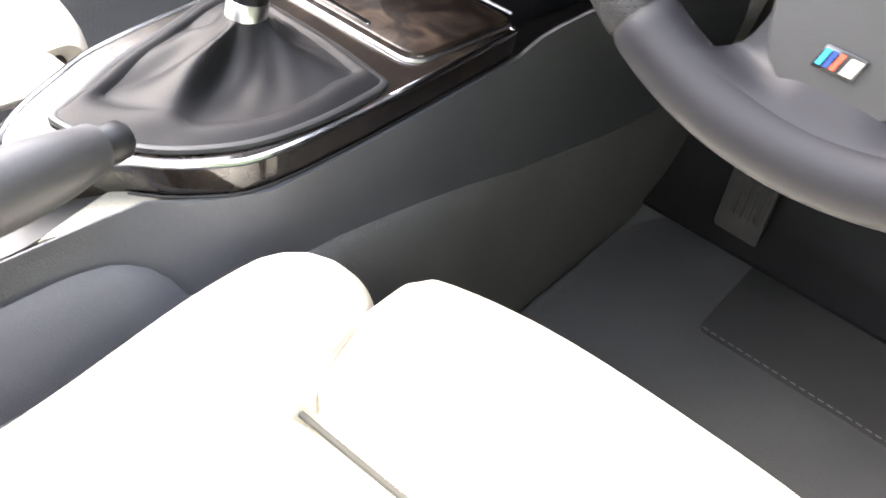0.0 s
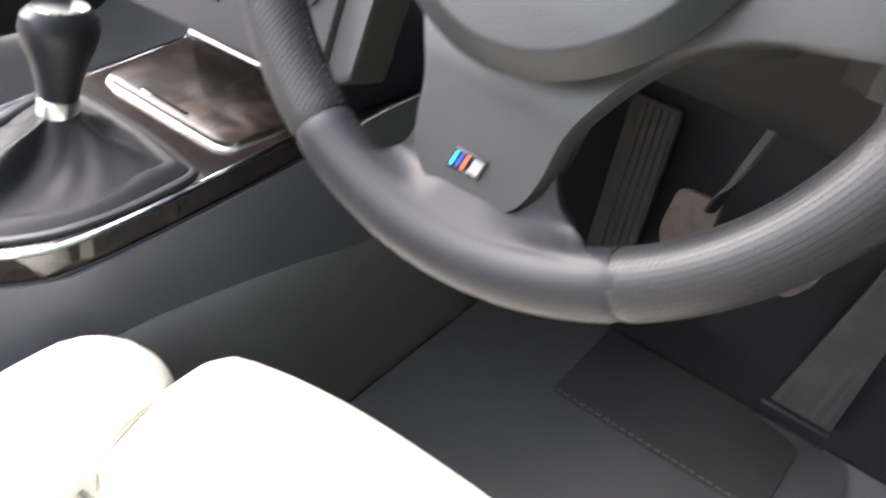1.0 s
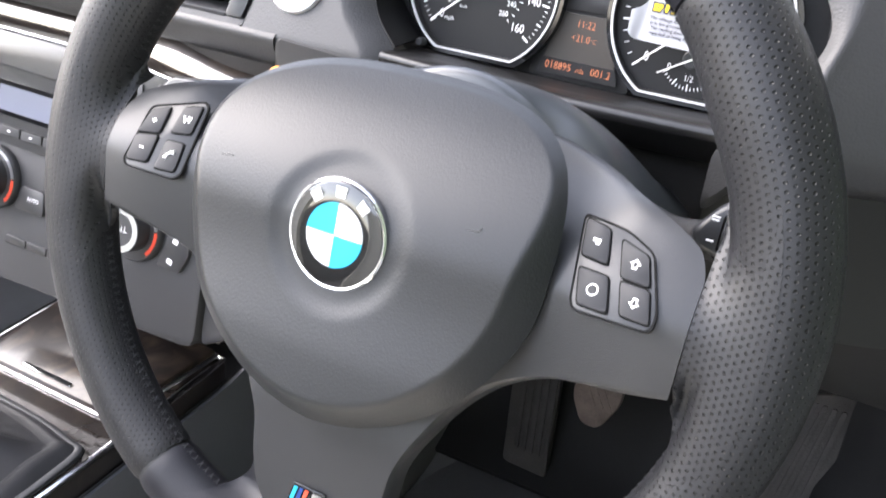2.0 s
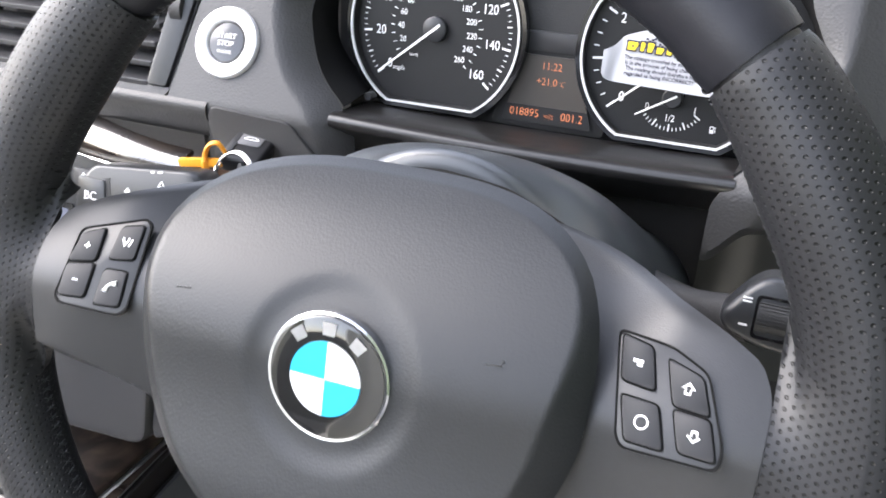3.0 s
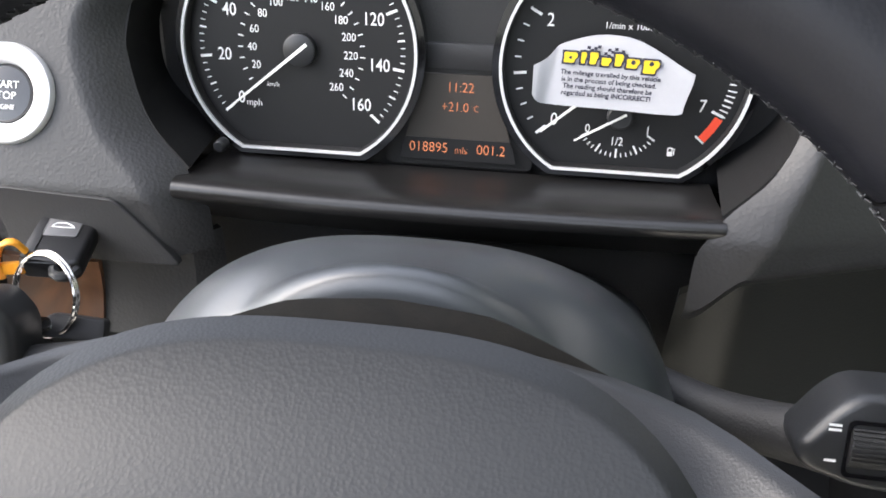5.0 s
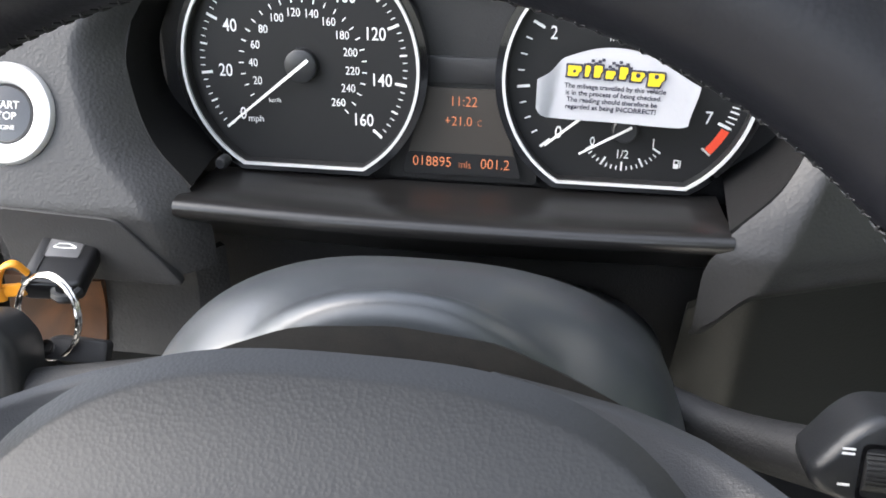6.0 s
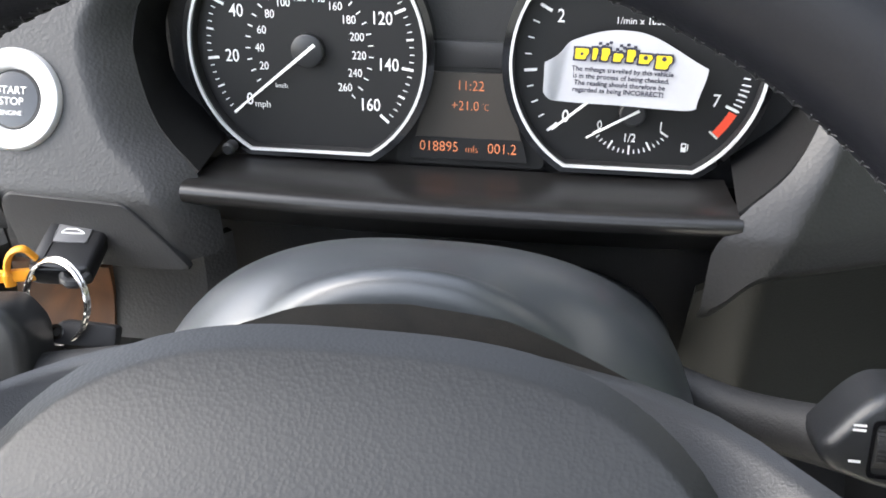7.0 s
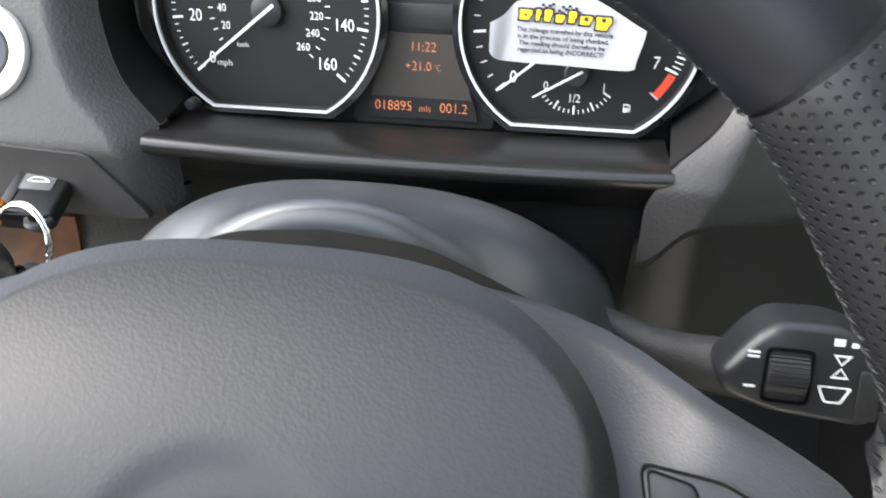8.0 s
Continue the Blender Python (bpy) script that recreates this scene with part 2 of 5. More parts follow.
def rounded(points, r, n=4):
    """A flat outline with rounded corners; r is a number or one per corner."""
    out = []
    ps = [Vector((p[0], p[1], 0)) for p in points]
    for i, p in enumerate(ps):
        a, b = ps[i - 1] - p, ps[(i + 1) % len(ps)] - p
        rad = r[i] if isinstance(r, (list, tuple)) else r
        cut = min(rad, a.length * 0.49, b.length * 0.49)
        s, e = p + a.normalized() * cut, p + b.normalized() * cut
        for j in range(n + 1):
            t = j / n
            out.append(s * (1 - t) ** 2 + p * (2 * t * (1 - t)) + e * t * t)
    return out


def slab(outline, depth, bevel=0.0, m=None, steps=2, bm=None):
    """A plate with this outline, from z = 0 up to depth, its upper edge rounded."""
    bm = bm or bmesh.new()
    outline = [Vector((p[0], p[1], 0)) for p in outline]
    c = sum(outline, Vector()) / len(outline)
    size = max((Vector(p) - c).length for p in outline)
    levels = [(0.0, 0.0)]
    if bevel:
        levels += [(bevel * (1 - math.cos(a)), depth - bevel + bevel * math.sin(a)) for a in (1.5708 * i / steps for i in range(steps + 1))]
    else:
        levels += [(0.0, depth)]
    rings = []
    for inset, z in levels:
        s = 1 - inset / size
        q = [Vector((c.x + (p[0] - c.x) * s, c.y + (p[1] - c.y) * s, z)) for p in outline]
        rings.append([bm.verts.new(m @ v if m else v) for v in q])
    for a, b in zip(rings, rings[1:]):
        for i in range(len(a)):
            j = (i + 1) % len(a)
            bm.faces.new([a[i], a[j], b[j], b[i]])
    bm.faces.new(rings[0][::-1])
    bm.faces.new(rings[-1])
    return bm


def circle(r, n=40, c=(0, 0), a0=0.0, a1=360.0):
    full = abs(a1 - a0) >= 360
    return [Vector((c[0] + r * math.cos(radians(a0 + (a1 - a0) * i / (n if full else n - 1))), c[1] + r * math.sin(radians(a0 + (a1 - a0) * i / (n if full else n - 1))), 0)) for i in range(n)]


def band(outer, inner, depth, m=None, bm=None):
    """A flat ring between two outlines of equal count, with thickness."""
    bm = bm or bmesh.new()
    put = lambda p, z: bm.verts.new(m @ Vector((p[0], p[1], z)) if m else Vector((p[0], p[1], z)))
    rings = [[put(p, z) for p in line] for line, z in ((outer, 0), (outer, depth), (inner, depth), (inner, 0))]
    for a, b in zip(rings, rings[1:] + rings[:1]):
        for i in range(len(a)):
            j = (i + 1) % len(a)
            bm.faces.new([a[i], a[j], b[j], b[i]])
    return bm


def turned(profile, sides=32, m=None):
    """A lathe-turned body from (radius, height) pairs."""
    bm = bmesh.new()
    rings = []
    for r, z in profile:
        ring = []
        for j in range(sides):
            v = Vector((r * math.cos(6.28318 * j / sides), r * math.sin(6.28318 * j / sides), z))
            ring.append(bm.verts.new(m @ v if m else v))
        rings.append(ring)
    for a, b in zip(rings, rings[1:]):
        for i in range(sides):
            j = (i + 1) % sides
            bm.faces.new([a[i], a[j], b[j], b[i]])
    bm.faces.new(rings[0][::-1])
    bm.faces.new(rings[-1])
    return bm


def lettering(name, words, size, m, material, parent, align="CENTER", squeeze=1.0, bold=0.0):
    """Words set in the built-in font as thin raised print on the plane of m."""
    data = bpy.data.curves.new(name, "FONT")
    data.body, data.size, data.align_x, data.align_y = words, size, align, "CENTER"
    data.extrude, data.resolution_u, data.offset = 0.00006, 3, bold
    tmp = bpy.data.objects.new(name, data)
    scene.collection.objects.link(tmp)
    bpy.context.view_layer.update()
    me = bpy.data.meshes.new_from_object(tmp.evaluated_get(bpy.context.evaluated_depsgraph_get()))
    bpy.data.objects.remove(tmp)
    me.transform(m @ Matrix.Diagonal((squeeze, 1, 1, 1)))
    me.materials.clear()
    me.materials.append(material)
    ob = new(name, me)
    ob.parent = parent
    return ob


def shift(x, y, z=0.0, turn=0.0):
    return Matrix.Translation((x, y, z)) @ Matrix.Rotation(radians(turn), 4, "Z")


def bar(w, h, m, depth=0.00015, bm=None):
    return slab([(-w / 2, -h / 2), (w / 2, -h / 2), (w / 2, h / 2), (-w / 2, h / 2)], depth, m=m, bm=bm)


# ---- floor and shell ----
def flat_panel(fn, nu=12, nv=12, thick=0.006):
    return sheet(fn, nu, nv, thick)


ground = part("ground", bar(160, 160, shift(0, 0, -0.42), 0.05), surface("pale tarmac", (0.16, 0.16, 0.155), 0.9, grain=0.01, depth=0.004, spots=0.6), smooth=False)
tagged(ground, "grey asphalt ground beside the car", "ground", kind="structure")

floor_z = curve1([(-1.2, 0.0), (0.62, 0.0), (0.74, 0.03), (0.86, 0.16), (0.96, 0.42), (1.0, 0.88)])
floor = part("floor", flat_panel(lambda s, t: (-1.35 + 1.85 * s, -1.2 + 2.2 * t, floor_z(-1.2 + 2.2 * t)), 30, 80), CARPET)
tagged(floor, "charcoal carpet covering the car floor and footwell", "car floor", kind="structure")

tunnel_h = curve1([(-1.2, 0.27), (0.05, 0.265), (0.125, 0.259), (0.21, 0.247), (0.31, 0.229), (0.42, 0.212), (0.57, 0.19), (0.96, 0.16)])
tunnel = part("tunnel", sheet(lambda s, t: (-0.41 + 0.15 * (1 if t < 0.5 else -1) * (1 - 0.28 * (1 - abs(2 * t - 1))), -1.2 + 2.16 * s, tunnel_h(-1.2 + 2.16 * s) * (1 - abs(2 * t - 1) ** 3) + 0.002), 60, 24, 0.006), CARPET)
tagged(tunnel, "charcoal carpeted transmission tunnel", "tunnel", kind="structure")

# ---- floor mat ----
mat = thing("floor_mat", "dark grey velour driver floor mat with a black heel pad", "car mat", at=(0, 0.3, 0.004))
mat.location = (0, 0, 0)
part("mat", slab(rounded([(-0.255, 0.02), (0.27, 0.02), (0.27, 0.70), (0.10, 0.76), (-0.2, 0.75), (-0.255, 0.62)], 0.05, 6), 0.009, 0.003, shift(0, 0, 0.002)), MAT, mat)
heel = part("heel_pad", slab(rounded([(-0.086, 0.512), (0.20, 0.512), (0.205, 0.66), (0.10, 0.69), (-0.086, 0.692)], 0.012, 4), 0.004, 0.0015, shift(0, 0, 0.0105)), HEEL, mat, "black rubber heel pad")
stitch = bmesh.new()
for i in range(24):
    bar(0.0075, 0.0018, shift(-0.078 + 0.0118 * i, 0.5165, 0.0143), 0.0006, stitch)
part("stitching", stitch, surface("grey thread", (0.16, 0.16, 0.16), 0.8), heel, "grey thread stitches")

# black sheet added over the carpet, darkening the floor beyond the mat
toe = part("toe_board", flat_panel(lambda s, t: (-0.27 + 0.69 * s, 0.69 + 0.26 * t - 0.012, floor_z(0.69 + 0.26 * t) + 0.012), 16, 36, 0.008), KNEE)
tagged(toe, "black sheet over the carpet behind the pedals", "toe board", kind="structure")

# ---- pedals ----
def plane_at(origin, right, up):
    r, u = Vector(right).normalized(), Vector(up)
    nrm = r.cross(u).normalized()
    return basis(origin, r, nrm.cross(r), nrm)


foot_m = plane_at((-0.15, 0.765, 0.16), (1, 0, 0), (-0.06, 0.447, 0.894))
foot = thing("footrest", "black ribbed rubber footrest beside the clutch pedal", "footrest")
part("plate", slab(rounded([(-0.014, -0.143), (0.054, -0.148), (0.014, 0.15), (-0.064, 0.15)], 0.008), 0.016, 0.004, foot_m @ shift(0, 0, -0.016)), RUBBER, foot)
for i in range(5):
    x = 0.001 + 0.0112 * i
    part("rib", slab(rounded([(x - 0.0032, -0.115), (x + 0.0032, -0.118), (x - 0.037, 0.142), (x - 0.044, 0.142)], 0.002, 2), 0.0045, 0.0015, foot_m @ shift(0, 0, -0.0005)), RUBBER, foot)

acc_m = plane_at((0.2, 0.75, 0.13), (1, 0.0, 0), (0, 0.447, 0.894))
acc = thing("accelerator_pedal", "long ribbed black rubber accelerator hinged at the floor", "pedal", "pedals")
part("plate", slab(rounded([(-0.056, -0.112), (0.027, -0.116), (0.036, 0.012), (0.052, 0.055), (0.053, 0.142), (-0.011, 0.12)], 0.005), 0.012, 0.004, acc_m @ shift(0, 0, -0.012)), RUBBER, acc)
for i in range(5):
    a, b = -0.048 + 0.0155 * i, -0.003 + 0.0118 * i
    part("rib", slab(rounded([(a - 0.003, -0.105), (a + 0.004, -0.105), (b + 0.0035, 0.116), (b - 0.0025, 0.116)], 0.002, 2), 0.004, 0.0015, acc_m @ shift(0, 0, -0.0005)), RUBBER, acc)
part("hinge", slab(rounded([(-0.078, -0.152), (0.032, -0.152), (0.03, -0.114), (-0.064, -0.112)], 0.005), 0.02, 0.005, acc_m @ shift(0, 0, -0.012)), MATT, acc, "black plastic hinge block")


def hung_pedal(name, label, x, y, z, w, h, rubber, lean):
    p = thing(name, label, "pedal", "pedals")
    m = plane_at((x, y, z), (1, 0, 0), (0, 0.30, 0.95))
    part("pad", slab(rounded([(-w / 2, h * 0.45), (-w / 2 - 0.002, -h * 0.15), (-w * 0.2, -h / 2), (w * 0.2, -h / 2), (w / 2 + 0.002, -h * 0.1), (w / 2, h / 2)], 0.012, 4), 0.012, 0.004, m), rubber, p)
    lines = bmesh.new()
    for i in range(-1, 2):
        for s in (-1, 1):
            bar(0.0014, h * 0.48, m @ shift(i * w * 0.18, 0, 0.0118, 32 * s), 0.0012, lines)
    part("tread", lines, rubber, p, "raised diamond tread")
    part("arm", tube(spline([(x + w * 0.3, y - 0.002, z + h * 0.36), (x + lean * 0.5, y - 0.012, z + 0.1), (x + lean, y + 0.04, z + 0.26)], 6), 0.009, 8, flat=0.5), MATT, p, "black steel arm")
    return p


hung_pedal("clutch_pedal", "small worn clutch pedal with a dusty brown rubber pad", -0.041, 0.69, 0.215, 0.06, 0.098, DUSTY, 0.07)
hung_pedal("brake_pedal", "small worn brake pedal with a rubber pad", 0.092, 0.69, 0.235, 0.07, 0.085, DUSTY, 0.05)

# ---- seats ----
def seat(x0, name, label):
    s = thing(name, label, "car seat", "front seats")
    # thigh support, moulded roll
    def thigh(a, b):
        u = -0.208 + 0.416 * a
        edge = 1 - ease(abs(u), 0.19, 0.209)
        front = 0.0895 - 0.0315 * (abs(u) / 0.2) ** 2.9
        run = curve1([(0, 0.0), (0.5, 0.98), (0.7, 1.13), (0.86, 1.2), (1, 1.18)])(b)
        drop = curve1([(0, -0.03), (0.008, -0.012), (0.03, -0.003), (0.08, 0.0), (0.5, 0.006), (0.7, -0.003), (0.86, -0.028), (1, -0.1)])(b)
        y = -0.0985 + (front + 0.0985) * run / 1.2
        return (x0 + u * (0.94 + 0.06 * ease(y, -0.1, 0.0)), y, 0.302 + drop - 0.012 * (1 - edge))
    part("thigh_support", sheet(thigh, 28, 24, 0.02), CREAM, s)
    def main(a, b):
        b = b**1.8
        u = 0.205 - 0.41 * a
        y = -0.1035 - 0.42 * b
        sag = -0.022 * math.exp(-((b - 0.55) / 0.35) ** 2) * (1 - (abs(u) / 0.22) ** 2)
        return (x0 + u, y, 0.297 - 0.03 * math.exp(-b * 220) + sag - 0.03 * b - 0.014 * ease(abs(u), 0.165, 0.205))
    part("cushion", sheet(main, 20, 24, 0.02), CREAM, s)
    for side in (-1, 1):
        def bolster(a, b):
            a = 1 - a if side > 0 else a
            # a runs round the section from the groove over the top to the outer flank, b from front to back
            ang = -0.35 + 2.7 * a
            grow = math.sin(min(1.0, b / 0.16 + 0.02) * 1.5708) ** 0.55
            r = 0.052 * grow + 0.002
            r += 0.022 * ease(b, 0.05, 0.3)
            cx = 0.247 - 0.014 * (1 - grow)
            y = 0.035 - 0.56 * b
            return (x0 + side * (cx - (r if ang < 1.57 else 0.054 * grow - 0.034 * ease(b, 0.18, 0.6)) * math.cos(ang)), y - 0.02 * (1 - grow), 0.262 + 0.004 * b + 0.054 * grow * math.sin(ang) * (1.25 if ang > 0 else 1))
        part("bolster", sheet(bolster, 24, 36, 0.012), CREAM, s)
    # grey strip that paints the shade of the gap between the cushions
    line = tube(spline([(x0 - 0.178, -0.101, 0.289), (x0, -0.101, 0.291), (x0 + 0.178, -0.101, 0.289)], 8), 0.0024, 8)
    # bolster seams in a darker cream, the shade of the crease put into colour
    for side in (-1, 1):
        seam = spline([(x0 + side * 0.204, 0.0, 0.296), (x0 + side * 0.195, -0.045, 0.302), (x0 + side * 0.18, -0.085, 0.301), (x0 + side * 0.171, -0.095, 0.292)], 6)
        part("seam", tube([p - Vector((0, 0, 0.002)) for p in seam], 0.0016, 8), SEAM_SHADE, s, "shaded seam along the bolster")
    part("groove", line, surface("grey groove shade", (0.07, 0.068, 0.058), 0.8), s, "grey strip painting the shade between the cushions")
    part("base", slab(rounded([(x0 - 0.25, -0.52), (x0 + 0.25, -0.52), (x0 + 0.25, -0.05), (x0 - 0.25, -0.05)], 0.04), 0.235, 0.02, shift(0, 0, 0.012)), MATT, s, "black plastic seat base")
    def back(a, b):
        u = -0.24 + 0.48 * a
        return (x0 + u, -0.54 - 0.28 * b + 0.05 * (abs(u) / 0.24) ** 3, 0.27 + 0.62 * b)
    part("backrest", sheet(back, 14, 14, 0.09), CREAM, s)
    return s


seat(0.0, "driver_seat", "cream leather driver seat with a separate thigh support")
seat(-0.83, "passenger_seat", "cream leather passenger seat beside the console")

# ---- steering wheel ----
TILT = radians(13.7)
WV, WN = Vector((0, math.sin(TILT), math.cos(TILT))), Vector((0, -math.cos(TILT), math.sin(TILT)))
WHEEL = basis((0, 0, 0.72), (1, 0, 0), WV, WN)
wheel = thing("steering_wheel", "black leather three-spoke sports steering wheel with perforated grips", "steering wheel")
RIM_U, RIM_V, RIM_W, RIM_LEAN = 0.0, -0.002, -0.0257, 0.0542


def rim_bulge(q):
    """Inward thumb swelling of the grips."""
    return 0.0016 * math.exp(-((abs(math.degrees(q)) - 123) / 11) ** 2)


def rim_radius(q):
    return 0.164 - 0.0027 * math.cos(q) - rim_bulge(q)


def rim_leaned(u, v, w):
    return Vector((u, v * math.cos(RIM_LEAN) + w * math.sin(RIM_LEAN), w * math.cos(RIM_LEAN) - v * math.sin(RIM_LEAN)))


def rim_centre(q, out=0.0, up=0.0):
    """Point of the rim at the turn q, moved outwards and up from the rim's middle line."""
    r = rim_radius(q) + out
    return rim_leaned(RIM_U + r * math.sin(q), RIM_V - r * math.cos(q), RIM_W + up)


def rim_thick(q):
    a = abs(math.degrees(q))
    return 0.016 + 0.0023 * math.exp(-((a - 100) / 35) ** 2) + rim_bulge(q)


def rim_path(a0, a1, n):
    return [WHEEL @ rim_centre(radians(a0 + (a1 - a0) * i / n)) for i in range(n + 1)]


def rim_section(a0, a1, n=48):
    def r(t):
        edge = min(t, 1 - t)
        return rim_thick(radians(a0 + (a1 - a0) * t)) - 0.0008 * math.exp(-(edge / 0.008) ** 2)
    return tube(rim_path(a0, a1, n), r, 32, flat=0.95, up=RIM_N)


RIM_N = (WHEEL.to_3x3() @ rim_leaned(0, 0, 1)).normalized()
part("rim_section", rim_section(-30.6, 30.6), RIM, wheel, "smooth black leather")
part("rim_section", rim_section(137.3, 222.7), RIM, wheel, "smooth black leather")
part("grip", rim_section(31.2, 136.7, 110), GRIP, wheel, "perforated black leather")
part("grip", rim_section(-31.2, -136.7, 110), GRIP, wheel, "perforated black leather")
core = tube(rim_path(0, 355, 71), 0.0146, 16, closed=True, up=RIM_N)
part("rim_core", core, MATT, wheel)
thread = bmesh.new()
for i in range(230):
    a = -178 + 356 * i / 229
    q = radians(a)
    if 74 < abs(a) < 104 or abs(a) < 17:
        continue

    def on(turn, phi):
        tr = rim_thick(turn) - 0.0001
        return WHEEL @ rim_centre(turn, -tr * math.cos(phi), 0.95 * tr * math.sin(phi))
    tube([on(q, -0.16), on(q + 0.006, -0.02), on(q + 0.013, 0.14)], lambda t: 0.00022 + 0.0003 * math.sin(math.pi * t), 6, bm=thread)
    tube([on(q, 0.14), on(q + 0.006, 0.0), on(q + 0.013, -0.16)], lambda t: 0.0002 + 0.00026 * math.sin(math.pi * t), 6, bm=thread)
tagged(part("stitching", thread, surface("dark grey thread", (0.03, 0.03, 0.033), 0.5), wheel, "black thread stitches along the inner rim"), kind="stuff")

half = curve1([(-0.144, 0.006), (-0.1425, 0.015), (-0.139, 0.024), (-0.133, 0.0305), (-0.125, 0.0345), (-0.115, 0.0372), (-0.1, 0.039), (-0.075, 0.05), (-0.05, 0.069), (-0.034, 0.095), (-0.0265, 0.124), (-0.0235, 0.1365), (0.018, 0.137), (0.028, 0.133), (0.034, 0.123), (0.0405, 0.105), (0.047, 0.08), (0.051, 0.062), (0.055, 0.03)])
back_off = curve1([(-0.144, -0.018), (-0.128, -0.0175), (-0.06, -0.016), (0.0, -0.012), (0.03, -0.0275), (0.05, -0.046), (0.066, -0.066)])


def carrier_w(u, v):
    dip = -0.006 * (1 - ease(abs(u), 0.06, 0.125)) * ease(v, -0.09, -0.05)
    return back_off(v) + dip - 0.013 * ease(v, 0.015, 0.045) * (1 - ease(abs(u), 0.08, 0.108))


def carrier(s, t):
    v = -0.144 + 0.199 * t
    u = (2 * s - 1) * half(v)
    lip = (-0.010 + 0.007 * ease(v, -0.04, 0.0)) * (max(0.0, abs(2 * s - 1) - 0.9) / 0.1) ** 2 * (1 - 0.85 * ease(abs(u), 0.09, 0.125))
    return WHEEL @ Vector((u, v, carrier_w(u, v) + lip))


cover_top = curve1([(0.0, 0.0625), (0.026, 0.0598), (0.0385, 0.0555), (0.053, 0.0493), (0.0645, 0.0438), (0.0764, 0.0378), (0.102, 0.025)])


def back_cover(s, t):
    u = 0.099 - 0.198 * s
    top = cover_top(abs(u - 0.003))
    v = top - (0.07 - 0.05 * ease(abs(u), 0.05, 0.1)) * t
    return WHEEL @ Vector((u, v, -0.080 + 0.02 * t))


part("back_cover", sheet(back_cover, 40, 16, 0.004), DUST_AND_SHADE, wheel, "dusty black back cover")


def thumb_rest(side):
    def f(s, t):
        s = s if side > 0 else 1 - s
        edge = abs(2 * t - 1)
        q = radians(93 + 62 * (t - 0.5))
        rim = rim_centre(q)
        near = Vector((0.1372, -0.0245 + 0.060 * t, 0))
        k = s**1.6
        u = near.x + (rim.x - near.x) * s
        v = near.y + (rim.y - near.y) * k
        w0 = carrier_w(0.13, near.y) - 0.001 - 0.006 * ease(edge, 0.8, 1.0) * (1 - s)
        away = math.hypot(u - RIM_U, v - RIM_V) - rim_radius(q)
        tr = rim_thick(q)
        skin = rim.z + 0.95 * math.sqrt(max(0.0, tr * tr - away * away))
        bridge = w0 + (rim.z + 0.95 * tr - w0) * ease(s, 0.0, 1.0)
        fold = ease(edge, 0.35, 1.0) * ease(s, 0.0, 0.35)
        return WHEEL @ Vector((side * u, v, bridge + (skin - 0.0015 - bridge) * fold + 0.0003))
    bm = sheet(f, 22, 32, 0.003)
    uv = bm.loops.layers.uv.verify()
    for face in bm.faces:
        for loop in face.loops:
            q = WHEEL.inverted() @ loop.vert.co
            loop[uv].uv = (q.y, q.x)
    return bm


for side in (-1, 1):
    part("thumb_rest", thumb_rest(side), GRIP, wheel, "perforated leather thumb rest")


def flare(s, t):
    near = curve1([(0, 0.0352), (0.3, 0.0360), (0.5, 0.0388), (0.62, 0.0435), (0.75, 0.054), (1, 0.078)])(t)
    wide = curve1([(0, 0.0355), (0.2, 0.0368), (0.4, 0.0415), (0.52, 0.0485), (0.65, 0.064), (0.8, 0.085), (1, 0.106)])(t)
    u = (2 * s - 1) * (wide if s > 0.5 else near)
    q = math.asin(max(-1.0, min(1.0, (u - RIM_U) / 0.162)))
    rim = rim_centre(q)
    v = -0.100 + (rim.y + 0.100) * t
    away = math.hypot(u - RIM_U, v - RIM_V) - rim_radius(q)
    tr = rim_thick(q)
    skin = rim.z + 0.95 * math.sqrt(tr**2 - away**2) if abs(away) < tr else rim.z - min(0.012, 1.2 * (abs(away) - tr))
    bridge = -0.0215 + (rim.z + 0.95 * tr + 0.0205) * ease(t, 0.42, 1.0)
    fold = ease(abs(2 * s - 1), 0.2, 0.97)
    return WHEEL @ Vector((u, v, bridge + (max(skin - 0.0008, -0.0245) - bridge) * fold))


part("leather_flare", sheet(lambda s, t: flare(s, 1 - t), 48, 32, 0.006), RIM, wheel, "smooth leather joining spoke and rim")
part("spokes", sheet(carrier, 64, 96, 0.012), SPOKE, wheel, "satin dark grey plastic spokes")


def pad_edge(q):
    """Outline radius of the pad towards the angle q, a soft shield."""
    c, s = math.cos(q), math.sin(q)
    wide, tall = 0.0844 + 0.0024 * min(1.0, max(0.0, s / 0.5)), (0.0662 if s > 0 else 0.0798)
    e = 3.0 if s > 0 else 1.85
    return 1 / ((abs(c) / wide) ** e + (abs(s) / tall) ** e) ** (1 / e)


def pad_w(r, u, v):
    """Height of the pad's face over the wheel's plane."""
    lean = -0.0366 * (v / 0.06) ** 1.8 if v > 0 else -0.1475 * v * ease(-v, 0.0, 0.05)
    dish = -0.0017 * (1 - ease(math.hypot(u, v), 0.026, 0.0345))
    start = 0.84 + 0.115 * ease(v, -0.01, 0.045)
    wall = max(0.0, (r - start) / (1 - start))
    return -0.0131 + 0.0036 * (1 - r * r) + 0.0103 - 0.0103 * (1 - 0.6 * ease(v, 0.0, 0.045)) * wall**1.25 * ease(wall, -0.25, 0.3) + lean + dish


